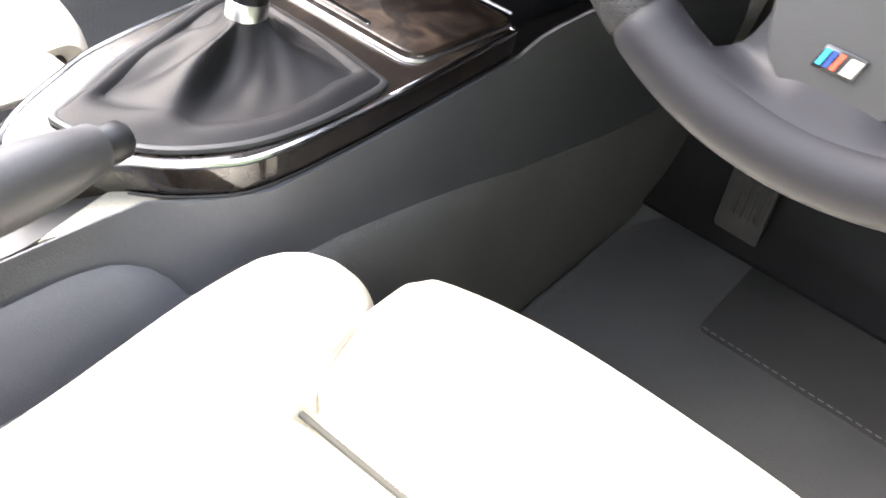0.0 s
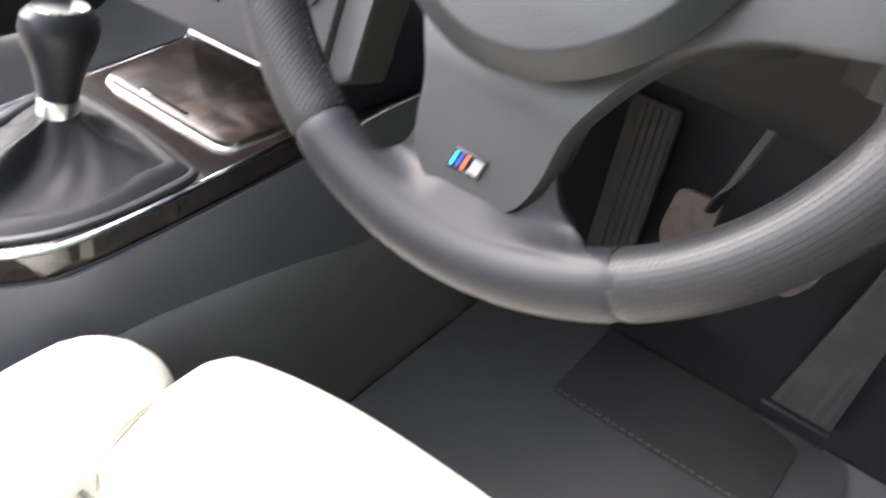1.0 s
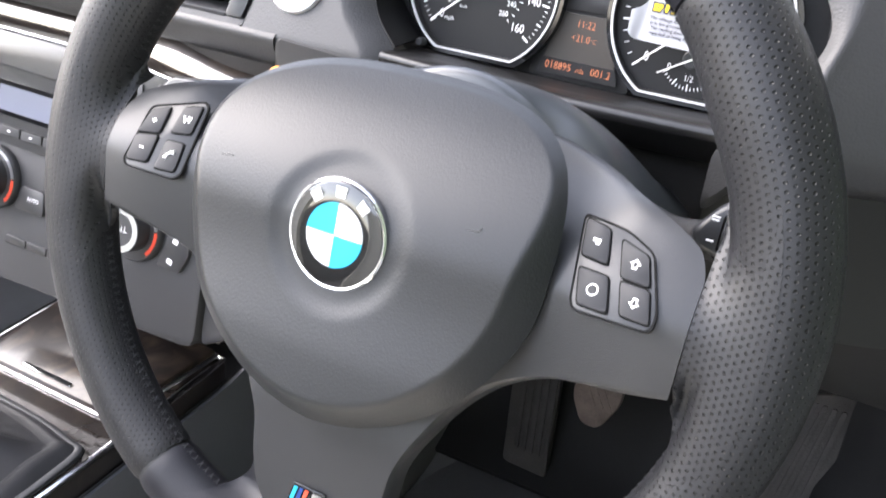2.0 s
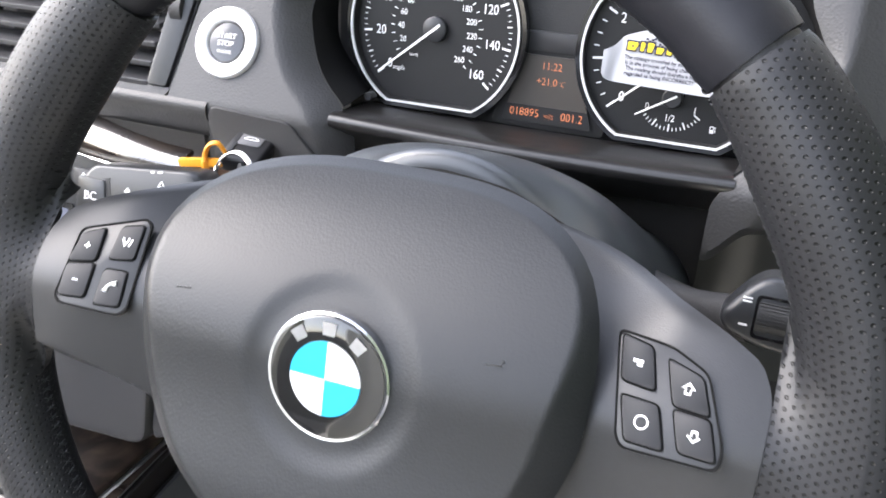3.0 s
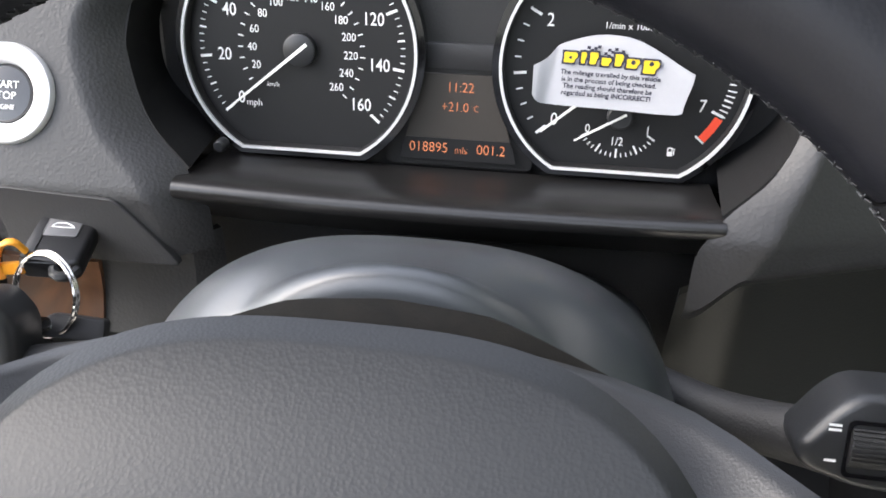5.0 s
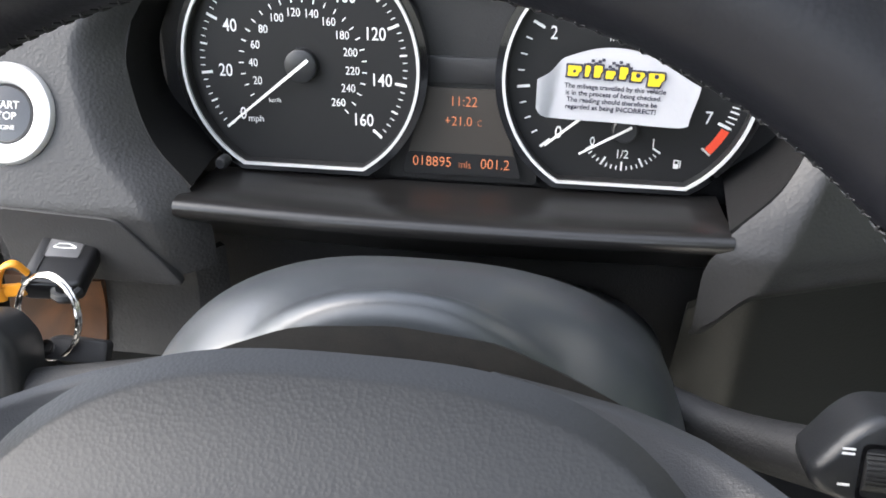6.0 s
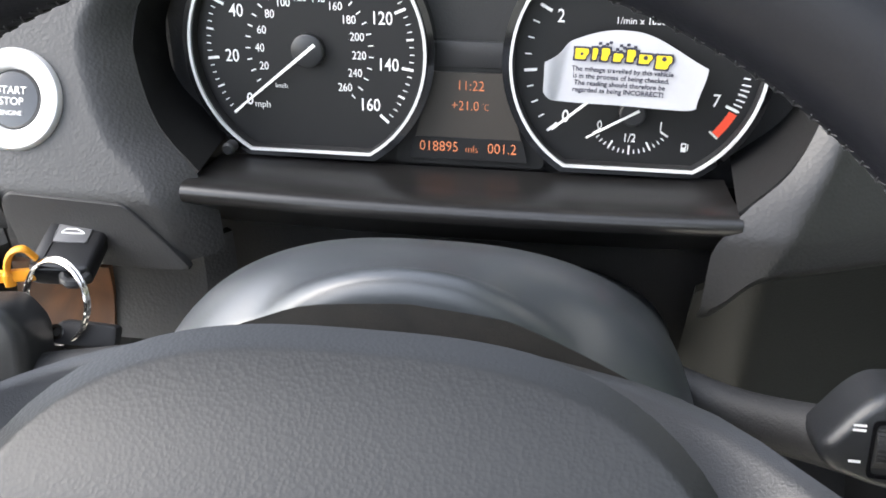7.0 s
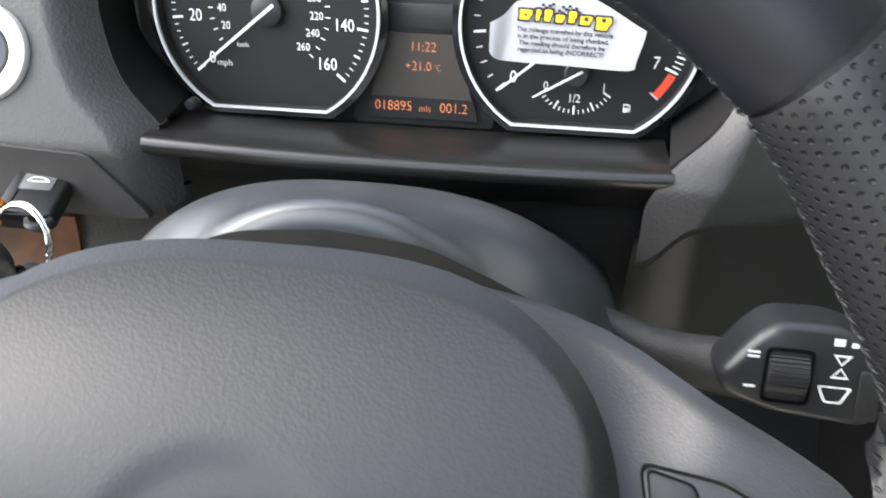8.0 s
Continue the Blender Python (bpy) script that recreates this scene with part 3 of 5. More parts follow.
def pad(s, r, inset=0.0, drop=0.0):
    q = 6.28318 * s
    rad = pad_edge(q) * r - inset
    u, v = rad * math.cos(q), rad * math.sin(q)
    return WHEEL @ Vector((u, v, pad_w(r, u, v) - drop * (1 - 0.97 * ease(v, -0.005, 0.03))))


bm = bmesh.new()
steps = [(max(0.001, math.sin(1.5708 * j / 70)), 0.0, 0.0) for j in range(71)] + [(1.0, 0.0003, 0.003), (1.0, 0.0018, 0.011), (1.0, 0.004, 0.021)]
rows = [[bm.verts.new(pad(i / 96, *step)) for i in range(96)] for step in steps]
for a, b in zip(rows, rows[1:]):
    for i in range(96):
        k = (i + 1) % 96
        bm.faces.new([a[i], a[k], b[k], b[i]])
bm.faces.new(rows[0][::-1])
bm.faces.new(rows[-1])
hub = part("airbag_pad", bm, PAD, wheel, "grained dark grey airbag cover")

for u, v, w_, turn in ((-0.0610, 0.0171, 0.0065, 8), (0.0535, 0.0166, 0.0075, 6), (0.0573, 0.0178, 0.002, 70)):
    lift = pad_w(math.hypot(u, v) / pad_edge(math.atan2(v, u)), u, v)
    part("moulded_mark", bar(w_, 0.0005, WHEEL @ shift(u, v, lift - 0.0004, turn), 0.0005), SPOKE, hub, "faint moulded mark", smooth=False)

# round emblem
em = WHEEL @ shift(0, 0, -0.0011) @ Matrix.Diagonal((1.04, 1.04, 1, 1))
emblem = part("emblem", turned([(0.0218, -0.002), (0.0218, 0.0008), (0.0212, 0.0014), (0.0203, 0.0012), (0.001, 0.0013)], 48, em), CHROME, hub, "round chrome-ringed emblem")
part("ring", turned([(0.0205, 0.001), (0.0202, 0.0015), (0.0185, 0.0019), (0.0166, 0.0022), (0.0145, 0.0024), (0.0128, 0.0024), (0.0126, 0.001)], 72, em), surface("black enamel", (0.012, 0.012, 0.012), 0.08, coat=1.0), emblem, "domed glossy black enamel ring")
for i, m_ in enumerate((ENAMEL, BLUE, ENAMEL, BLUE)):
    arc = circle(0.0125, 14, a0=90 * i, a1=90 * i + 90) + [Vector((0, 0, 0))]
    part("quadrant", slab(arc, 0.0012, m=em @ shift(0, 0, 0.0014)), m_, emblem)
for a in (128, 90, 52):
    part("mark", slab([(-0.0021, -0.0021), (0.0021, -0.0021), (0.0025, 0.0021), (-0.0025, 0.0021)], 0.0004, m=em @ shift(0.0167 * math.cos(radians(a)), 0.0167 * math.sin(radians(a)), 0.0021, a - 90)), SATIN, emblem)

# small badge on the lower spoke
bd = WHEEL @ Matrix.Translation((-0.0015, -0.125, -0.0172)) @ Matrix.Rotation(radians(2), 4, "X")
badge = part("badge", slab(rounded([(-0.0098, -0.0052), (0.0075, -0.0052), (0.0098, 0.0052), (-0.0075, 0.0052)], 0.001, 2), 0.0014, 0.0005, bd), GLOSS, wheel, "small badge with coloured stripes")
for i, m_ in enumerate((BLUE, NAVY, RED)):
    x = -0.0078 + 0.0029 * i
    part("stripe", slab([(x - 0.0006, -0.0036), (x + 0.0013, -0.0036), (x + 0.0031, 0.0036), (x + 0.0012, 0.0036)], 0.0003, m=bd @ shift(0, 0, 0.0013)), m_, badge)
part("stripe", slab([(0.0016, -0.0036), (0.0066, -0.0036), (0.0084, 0.0036), (0.0034, 0.0036)], 0.0003, m=bd @ shift(0, 0, 0.0013)), SATIN, badge)

# button clusters on the side spokes
def spoke_point(u, v, up=0.0):
    return Vector((u, v, carrier_w(u, v) + up))


def button_field(side):
    o = spoke_point(side * 0.106, 0.013)
    du = (spoke_point(side * 0.106 + 0.012, 0.013) - spoke_point(side * 0.106 - 0.012, 0.013)).normalized()
    dv = (spoke_point(side * 0.106, 0.027) - spoke_point(side * 0.106, -0.001)).normalized()
    nrm = du.cross(dv).normalized()
    return WHEEL @ basis(o, du, nrm.cross(du), nrm)


PANEL_SHAPES = {1: [(-0.0190, 0.0195), (-0.0010, 0.0180), (0.0115, 0.0125), (0.0208, -0.0088), (0.0207, -0.0157), (-0.0090, -0.0170), (-0.0116, -0.0137)],
         -1: [(0.0142, 0.0130), (-0.0124, 0.0212), (-0.0150, 0.0187), (-0.0142, -0.0151), (-0.0110, -0.0179), (0.0150, -0.0175), (0.0176, -0.0146)]}
BUTTON_SHAPES = {1: ([(-0.0140, 0.0033), (-0.0024, 0.0024), (-0.0065, 0.0162), (-0.0172, 0.0182)], [(-0.0085, -0.0146), (0.0042, -0.0145), (-0.0006, -0.0008), (-0.0131, -0.0004)],
            [(0.0031, -0.0003), (0.0151, -0.0007), (0.0104, 0.0108), (-0.0018, 0.0142)], [(0.0079, -0.0135), (0.0197, -0.0135), (0.0153, -0.0011), (0.0033, -0.0007)]),
        -1: ([(-0.0007, 0.0024), (-0.0119, 0.0037), (-0.0127, 0.0184), (-0.0030, 0.0163)], [(0.0003, -0.0155), (-0.0112, -0.0148), (-0.0108, -0.0005), (-0.0006, -0.0008)],
             [(0.0159, -0.0011), (0.0037, 0.0008), (0.0031, 0.0148), (0.0126, 0.0110)], [(0.0160, -0.0146), (0.0042, -0.0138), (0.0036, 0.0004), (0.0158, -0.0015)])}
for side in (1, -1):
    f = button_field(side) @ shift(0, 0, 0.0007 if side > 0 else 0.0004)
    flip = lambda pts: [(x if side > 0 else -x, y) for x, y in (pts if side > 0 else pts[::-1])]
    rim_o = rounded(flip(PANEL_SHAPES[side]), 0.003)
    field = part("button_panel", slab(rim_o, 0.0012, 0.0004, f @ shift(0, 0, -0.0012)), SPOKE, wheel, "dark grey button surround")
    part("outline", band(rim_o, [(x * 0.955, y * 0.955) for x, y, _ in rim_o], 0.0004, f @ shift(0, 0, -0.0002)), GROOVE, field, "thin black outline")
    shapes = BUTTON_SHAPES[side]
    for i, sh in enumerate(shapes):
        c = Vector((sum(p[0] for p in sh) / 4 * (1 if side > 0 else -1), sum(p[1] for p in sh) / 4))
        mid = (sum(p[0] for p in sh) / 4, sum(p[1] for p in sh) / 4)
        grow = lambda k: [(mid[0] + (x - mid[0]) * k, mid[1] + (y - mid[1]) * k) for x, y in sh]
        part("button_well", slab(rounded(flip(grow(1.03)), 0.002, 3), 0.0003, m=f @ shift(0, 0, 0.0)), GROOVE, field)
        btn = part("button", slab(rounded(flip(grow(0.94)), 0.0018, 3), 0.0011, 0.0004, f), KEYCAP, field)
        g = f @ shift(c.x, c.y, 0.0011) @ Matrix.Diagonal((0.78, 0.78, 1, 1))
        ic = bmesh.new()
        if side > 0 and i == 1:
            band(circle(0.0029, 20), circle(0.0023, 20), 0.0001, g, ic)
        elif side > 0 and i in (2, 3):
            k = 1 if i == 2 else -1
            o_ = [(-0.0013, -0.0022 * k), (0.0013, -0.0022 * k), (0.0013, 0.0002 * k), (0.0028, 0.0002 * k), (0, 0.0028 * k), (-0.0028, 0.0002 * k), (-0.0013, 0.0002 * k)]
            band(o_, [(x * 0.6, y * 0.6) for x, y in o_], 0.0001, g, ic)
        elif side > 0:
            bar(0.004, 0.0014, g @ shift(0, 0.0006), 0.0001, ic)
            bar(0.0022, 0.001, g @ shift(0.0008, -0.001), 0.0001, ic)
        elif i == 1:
            tube([g @ Vector(p) for p in ((-0.0024, -0.0022, 0), (-0.0016, 0.0004, 0.0001), (0.0002, 0.002, 0.0001), (0.0026, 0.0024, 0))], lambda t: 0.0006 + 0.0005 * abs(2 * t - 1) ** 3, 6, bm=ic)
        elif i == 0:
            bar(0.0011, 0.0045, g @ shift(-0.0016, 0, 0, 25), 0.0001, ic)
            bar(0.0009, 0.003, g @ shift(0.0004, 0.0008, 0, -20), 0.0001, ic)
            bar(0.0009, 0.004, g @ shift(0.002, 0, 0, -20), 0.0001, ic)
        else:
            bar(0.003, 0.0007, g, 0.0001, ic)
            if i == 2:
                bar(0.0007, 0.003, g, 0.00012, ic)
        part("icon", ic, WHITE, btn, "white printed symbol", smooth=False)

# ---- steering column ----
column = thing("steering_column", "dark plastic steering column shroud", "column shroud")
soft_crest = curve1([(0.062, 0.690), (0.078, 0.716), (0.09, 0.738), (0.101, 0.7515), (0.118, 0.7565), (0.127, 0.755), (0.15, 0.7455), (0.18, 0.728), (0.22, 0.702), (0.252, 0.684)])
crest = curve1([(0.062, 0.690), (0.078, 0.714), (0.090, 0.737), (0.0945, 0.7555), (0.0965, 0.7630), (0.0978, 0.7646), (0.0992, 0.7647), (0.1035, 0.7630), (0.115, 0.7588), (0.13, 0.7545), (0.15, 0.7455), (0.18, 0.728), (0.22, 0.702), (0.252, 0.684)])


def shroud(s, t):
    y = 0.062 + 0.19 * t
    a = math.pi * (1.12 - 1.24 * s)
    c, z = math.cos(a), math.sin(a)
    w = 0.088 + 0.005 * t - 0.03 * math.exp(-t * 9)
    zc = 0.684 - 0.045 * t
    x = 0.001 + w * math.copysign(abs(c) ** 0.76, c)
    mid = max(0.0, 1 - ((x - 0.004) / 0.043) ** 2)
    top = crest(y) * mid + soft_crest(y) * (1 - mid)
    return (x, y, zc + (top - zc) * (abs(z) ** 0.85 if z > 0 else -0.5 * abs(z)))


# thin dark skin on the shell: dust plus the painted shade of this side
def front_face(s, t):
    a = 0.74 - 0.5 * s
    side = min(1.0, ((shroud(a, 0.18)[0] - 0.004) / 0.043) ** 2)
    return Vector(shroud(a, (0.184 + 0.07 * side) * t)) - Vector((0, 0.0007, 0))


part("upper_shell", sheet(lambda s, t: shroud(1 - s, 0.5 * t if t < 0.6 else 0.3 + 1.75 * (t - 0.6)), 72, 190, 0.003), COLUMN, column)
part("front_face", sheet(front_face, 60, 24, 0.001), DUST_AND_SHADE, column, "dusty front face with its shade painted in")


def lower_shroud(s, t):
    y = 0.062 + 0.22 * t
    a = math.pi * (0.98 + 1.04 * s)
    w = 0.058 + 0.02 * ease(t, 0.0, 0.3)
    return (w * math.copysign(abs(math.cos(a)) ** 0.8, math.cos(a)), y, 0.684 - 0.05 * t + (0.04 + 0.01 * ease(t, 0, 0.4)) * math.sin(a))


part("lower_shell", sheet(lower_shroud, 32, 16, 0.003), KNEE, column)
part("column_tube", tube([Vector((0, 0.03, 0.712)), Vector((0, 0.09, 0.697))], 0.035, 24), MATT, column)


def stalk(side):
    s = thing("wiper_stalk" if side > 0 else "indicator_stalk",
              "black wiper stalk with a ribbed thumbwheel and white symbols" if side > 0 else "black indicator stalk with white symbols", "control stalk")
    root, knee = Vector((side * 0.074, 0.152, 0.703)), Vector((side * 0.124, 0.116, 0.711))
    part("arm", tube(spline([root, Vector((side * 0.103, 0.137, 0.700)), knee + Vector((side * 0.006, -0.004, 0.002))] if side > 0 else [Vector((-0.074, 0.154, 0.6955)), Vector((-0.112, 0.152, 0.686)), Vector((-0.163, 0.144, 0.679))], 6), lambda t: 0.0062 + 0.003 * t, 14, flat=1.05), MATT, s)
    d = Vector((1, -0.02 * side, 0.0)) * side
    d.normalize()
    face = Vector((0, -0.965, 0.26))
    face = (face - d * face.dot(d)).normalized()
    x = d if side > 0 else -d
    m = basis((side * (0.1445 if side > 0 else 0.1835), 0.0995 if side > 0 else 0.137, 0.7215 if side > 0 else 0.6955), x, face.cross(x), face) @ shift(0, 0, -0.008, 0 if side > 0 else 5)
    head = part("head", slab(rounded([(-0.029, -0.002), (-0.026, -0.008), (-0.012, -0.0125), (0.017, -0.0145), (0.018, 0.004), (0.0135, 0.0125), (0.004, 0.0162), (-0.0135, 0.0158), (-0.0195, 0.011)] if side > 0 else
                                     [(-0.049, -0.014), (0.036, -0.017), (0.038, 0.006), (0.030, 0.0165), (-0.036, 0.0165), (-0.049, 0.004)], 0.005, 5), 0.02, 0.005, m @ shift(0, 0, -0.012), 4), SMOOTH, s)
    if side > 0:
        well = m @ shift(-0.0092, 0.0002, 0.0078)
        part("wheel_well", band(rounded([(-0.0068, -0.0085), (0.0068, -0.0085), (0.0068, 0.0085), (-0.0068, 0.0085)], 0.002, 3), rounded([(-0.0058, -0.0074), (0.0058, -0.0074), (0.0058, 0.0074), (-0.0058, 0.0074)], 0.002, 3), 0.0007, well), GLOSS, head)
        roll = bmesh.new()
        tube([well @ Vector((-0.0056, 0, -0.0042)), well @ Vector((0.0056, 0, -0.0042))], 0.0072, 24, bm=roll)
        part("thumbwheel", roll, MATT, head, "ribbed black thumbwheel")
        for i in range(-5, 3):
            part("rib", bar(0.0108, 0.0006, well @ Matrix.Translation((0, 0, -0.0042)) @ Matrix.Rotation(radians(10 * i), 4, "X") @ shift(0, 0, 0.0071), 0.0006), MATT, head)
        marks = bmesh.new()
        for px, py, w_, h_ in ((-0.0192, 0.0066, 0.0034, 0.0007), (-0.0192, 0.0052, 0.0034, 0.0007), (-0.0192, -0.004, 0.0032, 0.0008), (0.0035, 0.0118, 0.0030, 0.0022), (0.0078, 0.0113, 0.002, 0.0014)):
            part("symbol", bar(w_, h_, m @ shift(px, py, 0.008), 0.0001), WHITE, head, smooth=False)
        for k in (0.0035, 0.0075):
            o_ = [(-0.0026, -0.0016), (0.0026, -0.0016), (0, 0.0018)]
            band(o_, [(a * 0.6, b * 0.6) for a, b in o_], 0.0001, m @ shift(0.005, k - 0.001, 0.008, 0 if k < 0.005 else 180), marks)
            part("symbol", marks, WHITE, head, smooth=False)
            marks = bmesh.new()
        o_ = rounded([(-0.0026, -0.0028), (0.0024, -0.0028), (0.0048, 0.0024), (-0.005, 0.0024)], 0.0008, 2)
        band(o_, [(p[0] * 0.78, p[1] * 0.78) for p in o_], 0.0001, m @ shift(0.0042, -0.004, 0.008), marks)
        part("symbol", marks, WHITE, head, "white printed wiper symbol", smooth=False)
        part("end_button", slab(rounded([(0.0105, -0.011), (0.0165, -0.011), (0.0165, 0.004), (0.0105, 0.004)], 0.001), 0.0015, 0.0005, m @ shift(0, 0, 0.0075)), MATT, head)
    else:
        marks = bmesh.new()
        o_ = [(-0.0026, -0.0018), (0.0026, -0.0018), (0, 0.0022)]
        band(o_, [(a * 0.55, b * 0.55) for a, b in o_], 0.0001, m @ shift(0.0095, 0.0085, 0.008, -5), marks)
        for px, py, w_, h_, turn in ((-0.0165, 0.001, 0.006, 0.0007, 12), (-0.0165, -0.001, 0.006, 0.0007, -8), (-0.0125, 0.003, 0.003, 0.003, 45), (0.004, 0.0148, 0.0022, 0.001, 0), (0.009, 0.0149, 0.003, 0.001, 0)):
            part("symbol", bar(w_, h_, m @ shift(px, py, 0.008, turn), 0.0001), WHITE, head, smooth=False)
        part("symbol", marks, WHITE, head, "white printed symbol", smooth=False)
        end = part("end_button", slab(rounded([(-0.047, -0.010), (-0.0275, -0.010), (-0.0265, 0.008), (-0.044, 0.010)], 0.002, 3), 0.0018, 0.0006, m @ shift(0, 0, 0.0072)), SMOOTH, head)
        lettering("caption", "BC", 0.0068, m @ shift(-0.0365, -0.001, 0.0091, -5), WHITE, end)
        part("gap", bar(0.0028, 0.021, m @ shift(-0.0252, -0.001, 0.0076), 0.0006), MATT, head)
        part("rocker", slab(rounded([(0.0005, -0.014), (0.0215, -0.014), (0.0215, 0.0045), (0.0025, 0.0045)], 0.002, 3), 0.0016, 0.0006, m @ shift(0, 0, 0.0074)), MATT, head, "matt black rocker")
    return s


stalk(1)
stalk(-1)

# ---- instrument cluster ----
KT = radians(6)
CL = basis((0, 0.2624, 0.7742), (1, 0, 0), (0, math.sin(KT), math.cos(KT)), (0, -math.cos(KT), math.sin(KT)))
cluster = thing("instrument_cluster", "black twin-dial instrument cluster with white rings and an amber display", "instrument cluster")
part("housing", slab(rounded([(-0.138, -0.056), (0.138, -0.056), (0.14, 0.03), (0.09, 0.066), (-0.09, 0.066), (-0.14, 0.03)], 0.02, 5), 0.006, 0.002, CL @ shift(0, 0, -0.022)), MATT, cluster)


def dial_outline(r, flat, cx, n=60):
    a = math.degrees(math.asin(flat / r))
    return circle(r, n, (cx, 0), -a, 180 + a)


def dial(cx, name, label):
    d = part(name, slab(dial_outline(0.0508, 0.0432, cx), 0.003, m=CL @ shift(0, 0, -0.008)), DIAL, cluster, label, smooth=False)
    part("ring", band(dial_outline(0.0524, 0.0447, cx), dial_outline(0.0512, 0.0436, cx), 0.0018, CL @ shift(0, 0, -0.0005)), ENAMEL, d, "thin white ring")
    part("bezel", band(dial_outline(0.0556, 0.0475, cx), dial_outline(0.0526, 0.0449, cx), 0.008, CL @ shift(0, 0, -0.009)), GLOSS, d, "gloss black bezel")
    part("wall", band(dial_outline(0.0511, 0.0435, cx), dial_outline(0.0506, 0.043, cx), 0.005, CL @ shift(0, 0, -0.005)), MATT, d)
    return d


TICKS = {}


def ticks(parent, cx, cy, a0, a1, n, r0, r1, w, material, skip=None, single=True):
    """Printed marks round a dial: the large ones singly, the finest joined."""
    z, r = -0.0049, (r0 + r1) / 2
    joined = bmesh.new()
    for i in range(n + 1):
        if skip and i % skip == 0:
            continue
        a = a0 + (a1 - a0) * i / n
        m = CL @ shift(cx + r * math.cos(radians(a)), cy + r * math.sin(radians(a)), z, a)
        if single:
            key = (r1 - r0, w, material.name)
            if key not in TICKS:
                me = bpy.data.meshes.new("tick")
                one = bar(r1 - r0, w, Matrix.Identity(4), 0.0001)
                one.to_mesh(me)
                one.free()
                me.materials.append(material)
                TICKS[key] = me
            t = new("tick", TICKS[key])
            t.parent = parent
            t.matrix_basis = m
        else:
            bar(r1 - r0, w, m, 0.0001, joined)
    if single:
        joined.free()
    else:
        tagged(part("fine_scale", joined, material, parent, smooth=False), kind="stuff")


def needle(cx, cy, a, reach, tail, w, parent, z=0.0):
    m = CL @ shift(cx, cy, -0.0015 + z, a)
    part("needle", slab([(-tail, -w * 0.6), (reach, -w * 0.32), (reach, w * 0.32), (-tail, w * 0.6)], 0.0008, m=m), NEEDLE, parent, "white needle", smooth=False)
    part("needle_hub", turned([(w * 5.5, -0.003), (w * 5.5, 0.0006), (w * 4.8, 0.0012), (0.0005, 0.0012)], 28, CL @ shift(cx, cy, -0.002 + z)), SMOOTH, parent, "round black needle hub")


sp = dial(-0.0703, "speedometer", "speedometer face in miles per hour")
A0, STEP = 219.2, 32.58
ticks(sp, -0.0703, 0, A0, A0 - 8 * STEP, 8, 0.0413, 0.0464, 0.0012, WHITE, None, True)
ticks(sp, -0.0703, 0, A0, A0 - 8 * STEP, 16, 0.0432, 0.0463, 0.0008, WHITE, 2, True)
ticks(sp, -0.0703, 0, A0, A0 - 8 * STEP, 64, 0.0442, 0.0462, 0.0004, WHITE, 4, False)
for i in range(9):
    a = A0 - i * STEP
    r = 0.0352 if i else 0.0365
    lettering("numeral", str(20 * i), 0.0078, CL @ shift(-0.0703 + r * math.cos(radians(a)), r * math.sin(radians(a)), -0.0049), WHITE, sp, squeeze=0.82, bold=0.00002)
kmh = 1.028
K0 = 221.5
ticks(sp, -0.0703, 0, K0 - 10 * kmh, K0 - 260 * kmh, 25, 0.0264, 0.0286, 0.0005, WHITE, None, False)
for v in range(20, 261, 20):
    a = K0 - v * kmh
    lettering("numeral", str(v), 0.005, CL @ shift(-0.0703 + 0.0222 * math.cos(radians(a)), 0.0222 * math.sin(radians(a)), -0.0049), WHITE, sp, squeeze=0.86)
lettering("unit", "mph", 0.0042, CL @ shift(-0.0928, -0.025, -0.0049), WHITE, sp)
lettering("unit", "km/h", 0.0028, CL @ shift(-0.0836, -0.0163, -0.0049), WHITE, sp)
needle(-0.0703, 0, A0, 0.044, 0.0045, 0.0013, sp)

ta = dial(0.0693, "tachometer", "rev counter face with a small fuel gauge")
T0, TS = 220.9, 34.9
ticks(ta, 0.0693, 0, T0, T0 - 7 * TS, 7, 0.0412, 0.0466, 0.0012, WHITE, None, True)
ticks(ta, 0.0693, 0, T0, T0 - 7 * TS, 28, 0.0436, 0.0464, 0.0006, WHITE, 4, False)
ticks(ta, 0.0693, 0, T0 - 6.6 * TS, T0 - 7 * TS, 5, 0.0436, 0.0474, 0.0006, WHITE, None, True)
arc0, arc1 = T0 - 7.05 * TS, T0 - 7.46 * TS
part("red_band", slab(circle(0.0472, 14, (0.0693, 0), arc1, arc0) + circle(0.0436, 14, (0.0693, 0), arc0, arc1), 0.0001, m=CL @ shift(0, 0, -0.0049)), RED, ta, "red warning band", smooth=False)
ticks(ta, 0.0693, 0, arc1 - 0.6, arc1 - 0.7, 1, 0.0425, 0.0473, 0.0008, WHITE, None, True)
for i in range(8):
    a = T0 - i * TS
    lettering("numeral", str(i), 0.0078, CL @ shift(0.0693 + 0.0368 * math.cos(radians(a)), 0.0368 * math.sin(radians(a)), -0.0049), WHITE, ta, squeeze=0.82, bold=0.00002)
lettering("unit", "1/min x 1000", 0.0038, CL @ shift(0.0693, 0.0168, -0.0049), WHITE, ta)
needle(0.0693, 0, T0, 0.044, 0.0045, 0.0013, ta)
ticks(ta, 0.0693, -0.0205, 213, 327, 16, 0.0168, 0.0186, 0.0005, WHITE, None, False)
ticks(ta, 0.0693, -0.0205, 213, 327, 4, 0.0148, 0.0188, 0.0008, WHITE, None, True)
for word, u, v in (("0", 0.0562, -0.0271), ("1/2", 0.0691, -0.0322), ("1", 0.0818, -0.0266)):
    lettering("numeral", word, 0.0052, CL @ shift(u, v, -0.0049), WHITE, ta, squeeze=0.86)
